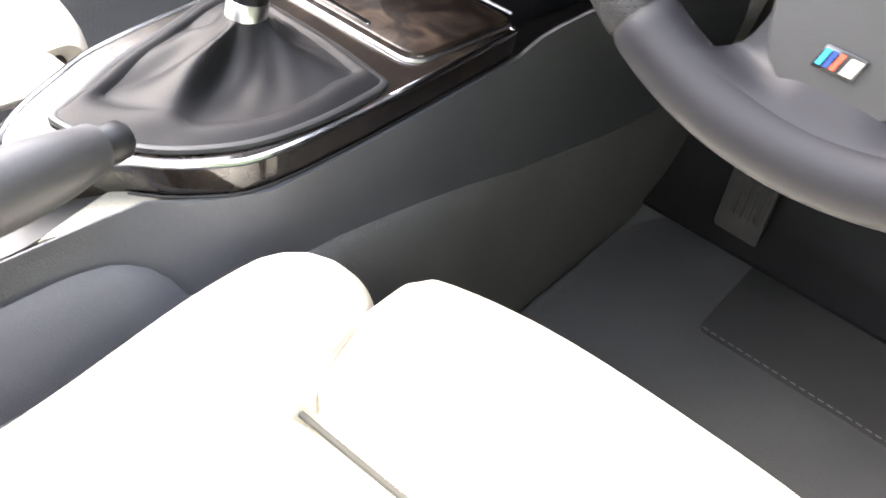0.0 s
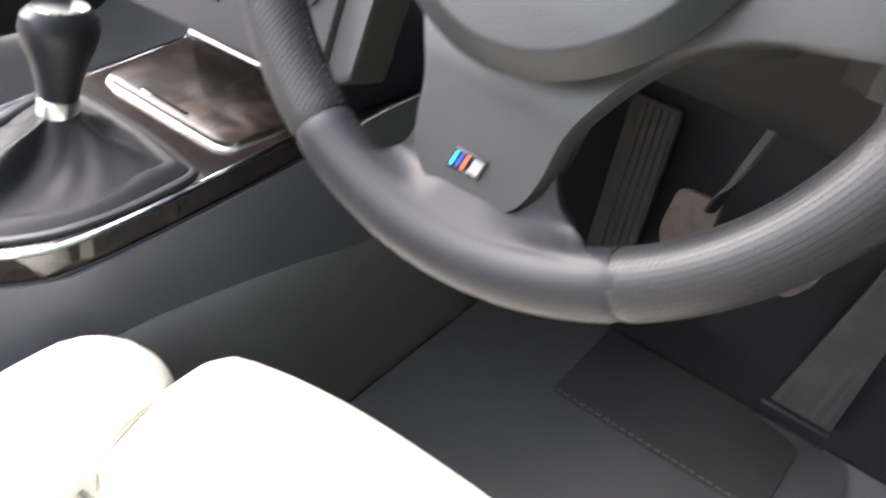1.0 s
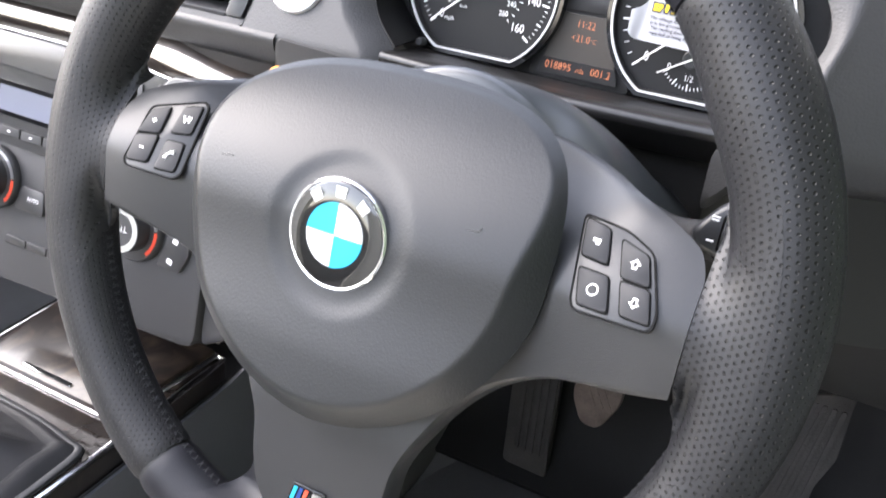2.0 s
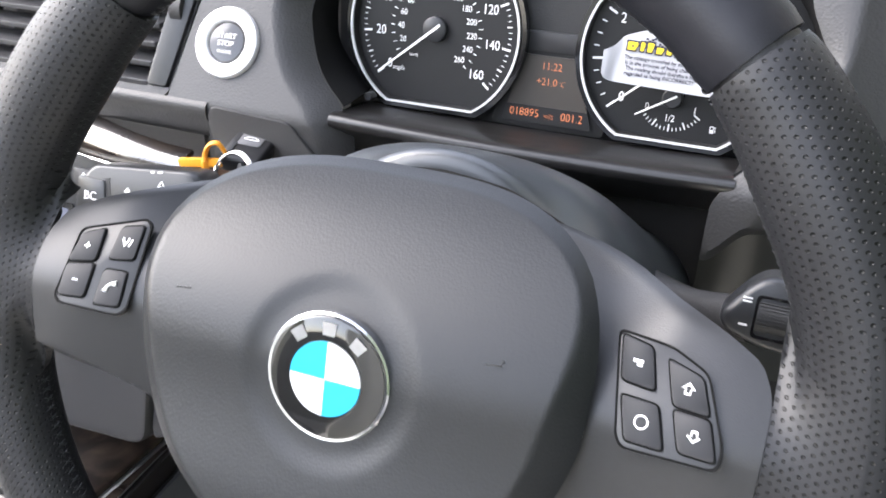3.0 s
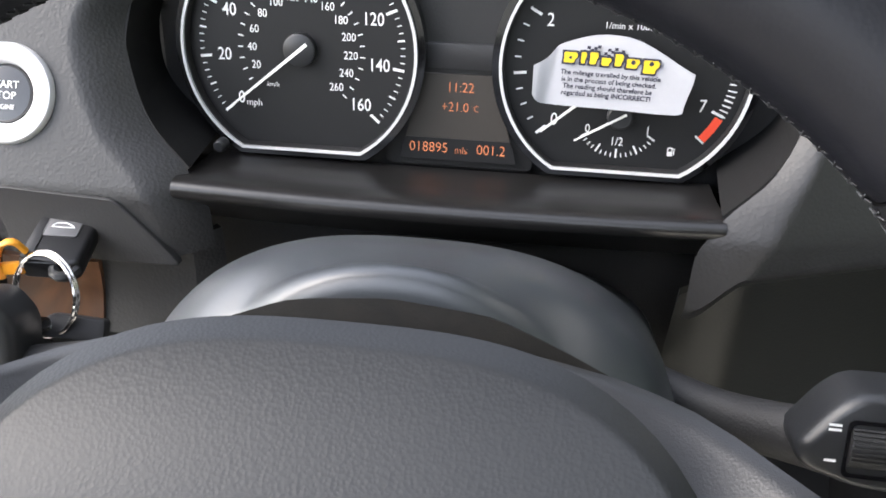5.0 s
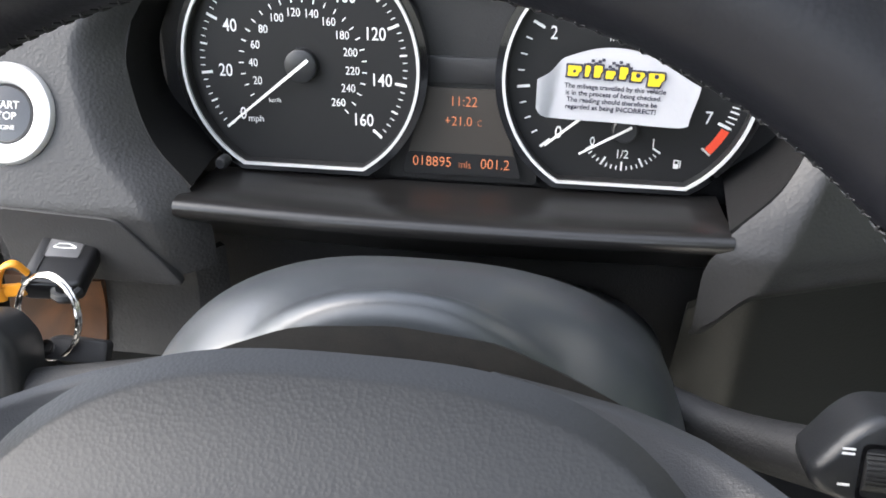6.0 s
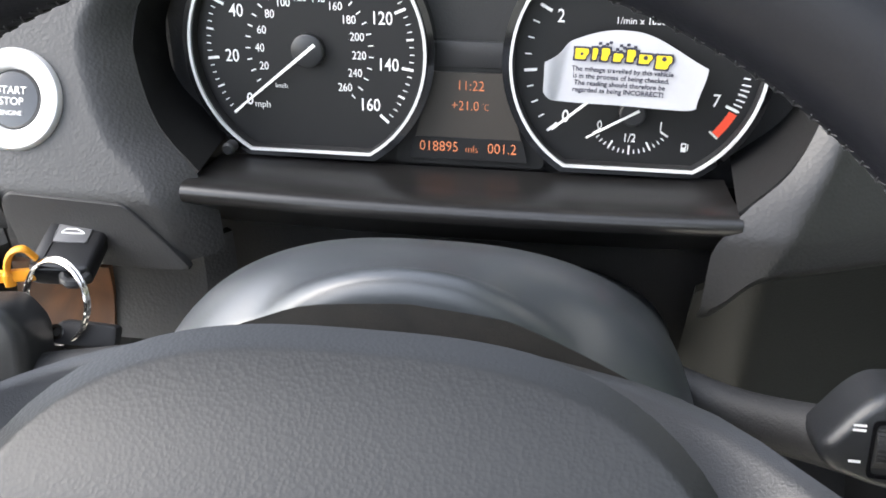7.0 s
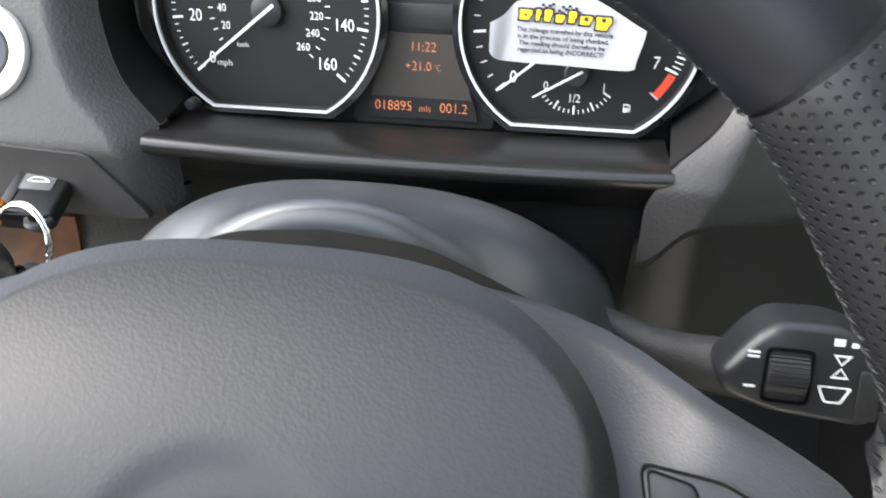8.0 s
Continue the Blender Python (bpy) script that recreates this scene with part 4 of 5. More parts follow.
needle(0.0693, -0.0205, 211, 0.0216, 0.003, 0.001, ta, 0.0006)
pump = bmesh.new()
band(rounded([(-0.0012, -0.0018), (0.001, -0.0018), (0.001, 0.0018), (-0.0012, 0.0018)], 0.0003, 2), rounded([(-0.0008, 0.0), (0.0006, 0.0), (0.0006, 0.0013), (-0.0008, 0.0013)], 0.0002, 2), 0.0001, CL @ shift(0.0922, -0.035, -0.0049), pump)
bar(0.0022, 0.0016, CL @ shift(0.0921, -0.0362, -0.0049), 0.0001, pump)
bar(0.0004, 0.003, CL @ shift(0.0938, -0.035, -0.0049), 0.0001, pump)
part("pump_symbol", pump, WHITE, ta, "white printed fuel pump", smooth=False)

scr = part("display", slab(rounded([(-0.0262, -0.0455), (0.0256, -0.0455), (0.0142, -0.0078), (-0.0172, -0.0078)], 0.001, 2), 0.001, m=CL @ shift(0, 0, -0.0095)), DISPLAY, cluster, "brownish display with amber figures", smooth=False)
part("display_strip", slab(rounded([(-0.0268, -0.0468), (0.0262, -0.0468), (0.0235, -0.0368), (-0.0243, -0.0368)], 0.001, 2), 0.0004, m=CL @ shift(0, 0, -0.0086)), DIAL, scr, smooth=False)
lettering("clock", "11:22", 0.0062, CL @ shift(0, -0.0137, -0.0084), AMBER, scr, squeeze=0.9, bold=-0.00011)
lettering("temperature", "+21.0", 0.006, CL @ shift(-0.0022, -0.0225, -0.0084), AMBER, scr, squeeze=0.9, bold=-0.00011)
lettering("temperature", "°C", 0.0042, CL @ shift(0.0066, -0.0229, -0.0084), AMBER, scr, squeeze=0.8, bold=-0.00011)
lettering("odometer", "018895", 0.0066, CL @ shift(-0.0135, -0.0413, -0.0081), AMBER, scr, squeeze=0.9, bold=-0.00011)
lettering("odometer", "mls", 0.0048, CL @ shift(0.0012, -0.042, -0.0081), AMBER, scr, squeeze=0.9, bold=-0.00011)
lettering("trip", "001.2", 0.0066, CL @ shift(0.0147, -0.0413, -0.0081), AMBER, scr, squeeze=0.9, bold=-0.00011)
part("display_frame", slab(rounded([(-0.016, -0.0055), (0.0155, -0.0055), (0.0165, 0.0055), (-0.0165, 0.0055)], 0.001, 2), 0.002, 0.0005, CL @ shift(0, 0, -0.0105)), STACK, cluster, "dark grey blanking strip")
part("mask", slab(rounded([(-0.034, -0.0505), (0.034, -0.0505), (0.019, 0.02), (0.03, 0.06), (-0.03, 0.06), (-0.019, 0.02)], 0.004), 0.002, 0.0005, CL @ shift(0, 0, -0.0125)), MATT, cluster)
part("reset_pin", turned([(0.0028, 0), (0.0028, 0.006), (0.002, 0.007), (0.0005, 0.007)], 16, CL @ shift(-0.1055, -0.0425, 0.003)), SMOOTH, cluster, "short black reset pin")

# paper sticker on the rev counter
sticker = thing("sticker", "white paper mileage notice stuck over the rev counter", "sticker")
def paper(s, t):
    bottom = curve1([(0.0, -0.0095), (0.03, -0.0122), (0.08, -0.0136), (0.5, -0.0146), (0.95, -0.0154), (1.0, -0.0145)])(s)
    topv = curve1([(0.0, 0.0024), (0.08, 0.0052), (0.16, 0.0108), (0.45, 0.0155), (0.54, 0.0152), (1.0, 0.0015)])(s)
    v = bottom + (topv - bottom) * t
    u = 0.0318 + 0.0612 * s + 0.0032 * s * ease(v, -0.0154, 0.0015)
    lift = 0.003 * (1 - ease(s, 0.0, 0.10 + 0.06 * t)) + 0.0003 * math.sin(s * 9 + t * 3)
    return CL @ Vector((u, v, 0.010 + lift))
part("paper", sheet(paper, 50, 18, 0.00012), PAPER, sticker)
stm = CL @ shift(0.0, 0.0, 0.0104, -1.6)
for i, (line, w) in enumerate((("The mileage travelled by this vehicle", 0.0469), ("is in the process of being checked.", 0.0435), ("The reading should therefore be", 0.041), ("regarded as being INCORRECT!", 0.0425))):
    lettering("notice_line", line, 0.0028, stm @ shift(0.0627 - 0.0003 * i, 0.0012 - 0.0028 * i, 0.0003), INK, sticker, squeeze=0.98, bold=0.00004)
logo, shade = bmesh.new(), bmesh.new()
x = 0.0
for w, lo, hi, hole in ((0.0066, -0.0022, 0.0030, 0.0006), (0.0032, -0.0022, 0.0034, 0), (0.0044, -0.0022, 0.0036, 0), (0.0050, -0.0024, 0.0018, 0), (0.0044, -0.0022, 0.0036, 0), (0.0064, -0.0026, 0.0020, 0.0009), (0.0074, -0.0042, 0.0020, 0.0009)):
    for grow, lift, target in ((-0.0005, 0.0001, logo), (0.0003, 0.0, shade)):
        a, c = w / 2 + grow, (lo + hi) / 2
        b0, b1 = lo - grow, hi + grow
        outline = [(-a, b0), (a * 0.55, b0), (a * 0.6, b0 + (b1 - b0) * 0.35), (a, b0 + (b1 - b0) * 0.55), (a * 0.9, b1), (-a, b1), (-a * 0.9, c)]
        slab(rounded(outline, 0.0007, 3), 0.0001, m=stm @ shift(0.0428 + x + w / 2, 0.0068 + 0.0002 * x / 0.037, 0.0003 + lift, 0), bm=target)
    if hole:
        part("logo_hollow", slab(circle(hole, 14), 0.0001, m=stm @ shift(0.0428 + x + w / 2, 0.0069 + 0.0003, 0.0005)), INK, sticker, smooth=False)
    x += w + 0.0003
part("logo_shape", logo, YELLOW, sticker, "yellow printed shapes", smooth=False)
part("logo_outline", shade, INK, sticker, "black outlines of the yellow shapes", smooth=False)
flags = bmesh.new()
for i in range(14):
    for j in range(6):
        if (i + j) % 2 and j < 6 - abs(i - 6.5) * 0.35 - (1.5 if 5 <= i <= 8 else 0):
            bar(0.00135, 0.00115, stm @ shift(0.0516 + 0.00137 * i, 0.0066 + 0.00117 * j + 0.0005 * math.sin(i * 0.9), 0.0002, 3), 0.0001, flags)
part("chequer", flags, INK, sticker, "black chequered print", smooth=False)

# ---- dashboard ----
dash = thing("dashboard", "dark grey grained dashboard with a hooded binnacle", "dashboard")


def face_y(z):
    return 0.209 + (z - 0.7337) * 0.48


def opening(z):
    """Half-width of the binnacle opening at this height."""
    return curve1([(0.69, 0.100), (0.715, 0.1005), (0.7325, 0.1095), (0.748, 0.126), (0.766, 0.1355), (0.785, 0.1405), (0.815, 0.128), (0.86, 0.125)])(z)


def roll(x, edge):
    """How far the skin turns back in a bevel towards the edge of the opening."""
    d = 1 - (edge - x) / 0.0185
    return 0.0145 * d**1.6 if d > 0 else 0.0


def left_y(z):
    """The face beside the wheel: it turns upright below the line of the shelf."""
    return face_y(z) if z > 0.7265 else face_y(0.7265) - 0.02 * (z - 0.7265)


def left_panel(s, t):
    z = 0.6985 + 0.1565 * t
    e = -opening(z)
    x = -0.19 + (e + 0.19) * s
    return (x, left_y(z) + roll(x, e), z)


part("left_panel", sheet(left_panel, 80, 44, 0.004), DASH, dash)
part("left_panel", sheet(lambda s, t: (-0.2195 + 0.029 * t + (0.0295 - 0.029 * t) * s, face_y(0.7245 + 0.13 * t), 0.7245 + 0.13 * t), 8, 24, 0.004), DASH, dash)


def vent_sill(s, t):
    return (-0.62 + 0.43 * s, curve1([(0, 0.235), (0.3, 0.213), (0.45, 0.2075), (0.7, 0.2035), (0.85, 0.2038), (1, 0.2065)])(t), curve1([(0, 0.700), (0.3, 0.7055), (0.45, 0.7135), (0.7, 0.7235), (0.85, 0.7265), (1, 0.729)])(t))


part("vent_sill", sheet(vent_sill, 30, 16, 0.004), DASH, dash)


crease_x = curve1([(0.684, 0.112), (0.7094, 0.1197), (0.735, 0.1315), (0.7605, 0.142), (0.80, 0.15), (0.862, 0.15)])


def right_panel(s, t):
    low = 0.7045 - 0.021 * (1 - ease(0.1 + 0.318 * s**1.5, 0.1, 0.1215)) - 0.03 * ease(s**1.5, 0.25, 0.95)
    z = low + (0.862 - low) * t
    e, c = opening(z), crease_x(z)
    x = e + (0.418 - e) * s**1.5
    bevel = 0.0055 * max(0.0, 1 - (x - e) / (c - e)) ** 1.4
    beyond = max(0.0, x - c)
    return (x, left_y(z) + bevel + 0.40 * beyond * ease(beyond, -0.004, 0.006) + 0.006 * ease(-t, -0.04, 0.0), z)


part("right_panel", sheet(right_panel, 90, 44, 0.004), DASH, dash)


def right_lower(s, t):
    x = 0.1 + 0.318 * s
    top = 0.7125 - 0.021 * (1 - ease(x, 0.1, 0.1215)) - 0.03 * ease(s, 0.25, 0.95)
    z = top - (top - 0.605) * t
    return (x, 0.2155 + 0.014 * (1 - ease(x, 0.1, 0.124)) + 0.40 * max(0.0, x - 0.12) + 0.02 * t + 0.004 * math.sin(3.14 * t), z)


part("right_lower_panel", sheet(right_lower, 36, 14, 0.004), surface("satin dark lower panel", (0.016, 0.0165, 0.015), 0.32, grain=0.0015, depth=0.00004, leather=True, spec=0.3), dash, "satin dark lower panel")
part("lower_seam", tube([Vector(right_lower(i / 30, 0.42)) - Vector((0, 0.0006, 0)) for i in range(31)], 0.0007, 6), KNEE, dash, "thin dark joint in the lower panel")

# shelf below the dials with a rolled front lip
def shelf(s, t):
    x = -0.1125 + 0.223 * s
    bow = 0.0015 * (1 - (x / 0.126) ** 2)
    y = curve1([(0, 0.262), (0.35, 0.238), (0.55, 0.2225), (0.64, 0.2155), (0.70, 0.2118), (0.75, 0.2105), (0.80, 0.2115), (0.85, 0.2155), (1, 0.240)])(t)
    z = curve1([(0, 0.7262), (0.35, 0.7288), (0.55, 0.7318), (0.64, 0.7325), (0.70, 0.7314), (0.75, 0.7288), (0.80, 0.7258), (0.85, 0.7225), (1, 0.7035)])(t)
    return (x, y - bow * ease(t, 0.1, 0.6), z - 0.002 * (1 - (x / 0.126) ** 2))


part("shelf", sheet(lambda s, t: shelf(1 - s, t), 40, 60, 0.003), SHELF, dash, "smooth black shelf below the dials")


HOOD = spline([(-0.1095, 0, 0.7325), (-0.127, 0, 0.748), (-0.137, 0, 0.766), (-0.141, 0, 0.785), (-0.13, 0, 0.815), (-0.09, 0, 0.838), (0, 0, 0.846),
               (0.09, 0, 0.838), (0.13, 0, 0.815), (0.141, 0, 0.785), (0.137, 0, 0.766), (0.127, 0, 0.748), (0.1095, 0, 0.7325)], 6)


def hood(s, t):
    p = HOOD[round(s * (len(HOOD) - 1))]
    y0 = face_y(p.z) + (0.0145 if p.x < 0 else 0.0055)
    k = 1 - 0.07 * t * ease(p.z, 0.77, 0.82) + 0.05 * t * (1 - ease(p.z, 0.755, 0.78))
    return (p.x * k, y0 + (0.277 - y0) * t, 0.775 + (p.z - 0.775) * k)


part("binnacle", sheet(hood, 84, 10, 0.0015), surface("black binnacle lining", (0.009, 0.009, 0.0095), 0.65, grain=0.001, depth=0.0001, spec=0.25), dash, "matt black binnacle lining")


def top(s, t):
    x = -1.25 + 1.68 * s
    hump = 0.035 * math.exp(-((x) / 0.2) ** 4)
    rear = 0.25 + 0.13 * ease(-x, 0.60, 0.66)
    y = rear + (1.01 - rear) * t
    return (x, y, 0.845 + hump - 0.03 * (2 * t - 0.6) ** 2 + 0.01)


part("top_pad", sheet(top, 50, 14, 0.02), DASH, dash)


def knee(s, t):
    x = -0.236 + 0.66 * s
    y = curve1([(0, 0.264), (0.25, 0.272), (0.6, 0.318), (0.85, 0.40), (1, 0.55)])(t)
    z = curve1([(0, 0.70), (0.25, 0.63), (0.6, 0.55), (0.85, 0.505), (1, 0.50)])(t)
    return (x, y, z)


part("knee_panel", sheet(knee, 24, 24, 0.004), KNEE, dash, "dark lower knee panel")


def lower_left(s, t):
    x = -0.2 + 0.1 * s
    z = 0.655 + 0.048 * t
    return (x, left_y(0.69) + 0.011 + 0.012 * ease(s, 0.87, 1.0) ** 2 + 0.004 * math.sin(3.14 * t) - 0.008 * (1 - t), z)


part("lower_panel", sheet(lower_left, 20, 16, 0.004), DASH, dash)


def veneer_end(s, t):
    x = -0.2 + 0.0465 * s
    z = 0.655 + 0.033 * t
    return (x, left_y(0.69) + 0.0085 + 0.003 * math.sin(3.14 * t) - 0.008 * (1 - t), z)


part("veneer_end", sheet(veneer_end, 16, 12, 0.004), burl("warm burl veneer", (0.05, 0.019, 0.006, 1), (0.1, 0.04, 0.014, 1), 1.3, 0.3), dash, "warm brown veneer behind the key")

part("column_surround", sheet(lambda s, t: (-0.14 + 0.28 * s, 0.285 + 0.01 * t, 0.60 + 0.135 * t), 10, 8, 0.004), KNEE, dash, "black recess round the column")

# passenger side face, plain
def far_face(s, t):
    x = -1.25 + 0.66 * s
    z = 0.45 + 0.40 * t
    return (x, 0.41 - 0.06 * math.sin(t * 2.2) + 0.25 * (1 - t) ** 3, z)


part("passenger_panel", sheet(far_face, 12, 16, 0.004), DASH, dash)

# start button
st_n = Vector((0.0, -0.9, 0.435)).normalized()
st_x = Vector((0, 0, 1)).cross(st_n).normalized()
ST = basis((-0.1835, 0.2225, 0.7615), st_x, st_n.cross(st_x), st_n) @ Matrix.Scale(1.02, 4)
start = thing("start_button", "round start button with a broad silver ring", "start button")
part("ring", turned([(0.0207, -0.006), (0.0207, 0.0015), (0.0198, 0.0028), (0.0165, 0.0038), (0.0133, 0.0028), (0.0122, 0.0015), (0.0120, -0.002), (0.001, -0.002)], 56, ST), SILVER, start, "silver ring")
cap = part("cap", turned([(0.0116, -0.002), (0.0116, 0.0012), (0.011, 0.0019), (0.005, 0.0024), (0.0003, 0.0025)], 40, ST), GLOSS, start, "glossy black cap")
for words, v, size in (("START", 0.0034, 0.0044), ("STOP", -0.001, 0.0044), ("ENGINE", -0.0056, 0.0027)):
    lettering("caption", words, size, ST @ shift(0, v, 0.0026), WHITE, cap)

# ---- centre stack ----
stack = thing("centre_stack", "dark grey centre stack with radio and climate controls", "centre stack")
SN = Vector((0, -1, 0.25)).normalized()
SX = Vector((1, 0, 0))
SK = basis((-0.417, 0.075 + 0.25 * 0.543, 0.543), SX, SN.cross(SX), SN)
part("fascia", slab(rounded([(-0.155, -0.083), (-0.12, -0.095), (0.155, -0.085), (0.155, 0.125), (-0.155, 0.125)], 0.012, 4), 0.03, 0.004, SK @ shift(0, 0, -0.03)), STACK, stack)
part("side_cheek", slab(rounded([(0.157, -0.083), (0.182, -0.07), (0.185, 0.125), (0.157, 0.125)], 0.006, 3), 0.05, 0.006, SK @ shift(0, 0, -0.056)), STACK, stack)
for side in (-1, 1):
    m = SK @ shift(side * 0.084, 0.0)
    knob = part("knob", turned([(0.0285, -0.001), (0.0285, 0.004), (0.027, 0.006), (0.019, 0.007), (0.0185, 0.0185), (0.0175, 0.020), (0.0137, 0.020), (0.0133, 0.0185), (0.0003, 0.0185)], 48, m), BUTTON, stack, "round black climate knob")
    part("knob_ring", band(circle(0.0184, 48), circle(0.0132, 48), 0.0012, m @ shift(0, 0, 0.0192)), CHROME, knob, "bright ring")
    part("scale_arc", slab(circle(0.0262, 16, a0=8, a1=100) + circle(0.0232, 16, a0=100, a1=8), 0.0005, m=m @ shift(0, 0, 0.0064)), SATIN, knob, smooth=False)
    part("warm_arc", slab(circle(0.0262, 12, a0=-48, a1=4) + circle(0.0232, 12, a0=4, a1=-48), 0.0005, m=m @ shift(0, 0, 0.0064)), RED, knob, "red warm mark", smooth=False)
    if side > 0:
        lettering("caption", "ALL", 0.0068, m @ shift(0, 0, 0.0187), WHITE, knob)
    else:
        lettering("caption", "MAX", 0.005, m @ shift(0, 0.002, 0.0187), WHITE, knob)
        part("mark", bar(0.005, 0.0025, m @ shift(0, -0.004, 0.0187), 0.0001), WHITE, knob)
    blk = part("button_block", slab(rounded([(0.026, -0.025), (0.05, -0.025), (0.058, -0.008), (0.056, 0.02), (0.03, 0.026), (0.0345, 0)] if side > 0 else
                                            [(0.026, -0.022), (0.062, -0.022), (0.062, 0.0), (0.033, 0.0)], 0.004, 3), 0.004, 0.001, m), BUTTON, stack)
    if side > 0:
        for a in (24, 0, -24):
            part("mark", bar(0.0055, 0.0042, m @ shift(0.0435 * math.cos(radians(a)), 0.0435 * math.sin(radians(a)), 0.0041, -15), 0.0001), WHITE, blk)
    else:
        lettering("caption", "AUTO", 0.0052, m @ shift(0.049, -0.010, 0.0041), WHITE, blk)
        for a in (150, 180, 210):
            part("mark", bar(0.0055, 0.005, m @ shift(0.042 * math.cos(radians(a)), 0.042 * math.sin(radians(a)), 0.0008, 20), 0.0001), WHITE, stack)
for i in range(4):
    part("blank_button", slab(rounded([(-0.0125, -0.0035), (0.0125, -0.0035), (0.0125, 0.0035), (-0.0125, 0.0035)], 0.001, 2), 0.002, 0.0006, SK @ shift(-0.055 + 0.0262 * i, -0.053)), BUTTON, stack)
    if i in (2, 3):
        part("mark", bar(0.005, 0.0035, SK @ shift(-0.055 + 0.0262 * i, -0.053, 0.0021), 0.0001), WHITE, stack)
# radio
radio = part("radio", slab(rounded([(-0.15, 0.032), (0.15, 0.032), (0.15, 0.118), (-0.15, 0.118)], 0.004), 0.004, 0.0012, SK), STACK, stack, "radio fascia")
part("screen", slab(rounded([(-0.086, 0.061), (0.086, 0.061), (0.086, 0.083), (-0.086, 0.083)], 0.0015, 2), 0.0012, m=SK @ shift(0, 0, 0.0038)), LCD, radio, "pale blue grey display", smooth=False)
part("screen_frame", band(rounded([(-0.09, 0.057), (0.09, 0.057), (0.09, 0.087), (-0.09, 0.087)], 0.002, 3), rounded([(-0.086, 0.061), (0.086, 0.061), (0.086, 0.083), (-0.086, 0.083)], 0.0015, 3), 0.002, SK @ shift(0, 0, 0.0035)), GLOSS, radio)
part("disc_slot", slab(rounded([(-0.07, 0.0985), (0.07, 0.0985), (0.07, 0.108), (-0.07, 0.108)], 0.002), 0.0015, m=SK @ shift(0, 0, 0.0035)), MATT, radio, "black disc slot", smooth=False)
for side in (-1, 1):
    part("volume_knob", turned([(0.0115, 0), (0.0112, 0.012), (0.0104, 0.013), (0.0003, 0.013)], 32, SK @ shift(side * 0.118, 0.073, 0.003)), BUTTON, radio, "round black knob")
for i in range(10):
    part("key", slab(rounded([(-0.0128, -0.0042), (0.0128, -0.0042), (0.0128, 0.0042), (-0.0128, 0.0042)], 0.0012, 3), 0.0042, 0.0012, SK @ shift(-0.1215 + 0.027 * i, 0.0445, 0.0032)), BUTTON, radio)
    part("mark", bar(0.004, 0.0012, SK @ shift(-0.1215 + 0.027 * i, 0.0445, 0.0075), 0.0001), WHITE, radio)

# lacquered strip and the switch bank below it
def strip(s, t):
    x = -1.2 + 0.995 * s
    a = -0.35 + 1.5 * t
    taper = 1 - 0.55 * ease(x, -0.3, -0.205)
    return (x, 0.238 - 0.024 * math.cos(a) - 0.02 * ease(x, -0.36, -0.24), 0.688 + 0.020 * math.sin(a) * taper)


part("trim_strip", sheet(strip, 50, 14, 0.003), WOOD, dash, "glossy dark veneer trim strip")
part("trim_edge", tube([Vector((-1.2 + 0.99 * i / 40, 0.222 - 0.02 * ease(-1.2 + 0.99 * i / 40, -0.36, -0.24), 0.6775)) for i in range(41)], 0.0016, 8), CHROME, dash, "thin bright edge")
bank = part("switch_bank", slab(rounded([(-0.14, -0.016), (0.196, -0.016), (0.196, 0.008), (0.186, 0.013), (-0.14, 0.013)], 0.005), 0.02, 0.004, basis((-0.417, 0.232, 0.660), SX, SN.cross(SX), SN)), SMOOTH, dash, "black bank of switches")
BK = basis((-0.417, 0.232, 0.660), SX, SN.cross(SX), SN) @ shift(0, 0, 0.02)
for i, (x, w) in enumerate(((0.146, 0.018), (0.174, 0.02), (0.12, 0.018), (0.09, 0.018))):
    sw = part("switch", slab(rounded([(-w / 2, -0.007), (w / 2, -0.007), (w / 2, 0.007), (-w / 2, 0.007)], 0.0015, 3), 0.002, 0.0006, BK @ shift(x, -0.006, -0.0005)), BUTTON, bank)
    if i == 0:
        lettering("caption", "DTC", 0.006, BK @ shift(x, -0.006, 0.0016), WHITE, sw)
    else:
        part("mark", bar(0.004, 0.004, BK @ shift(x, -0.004, 0.0016, 45), 0.0001), WHITE, sw)

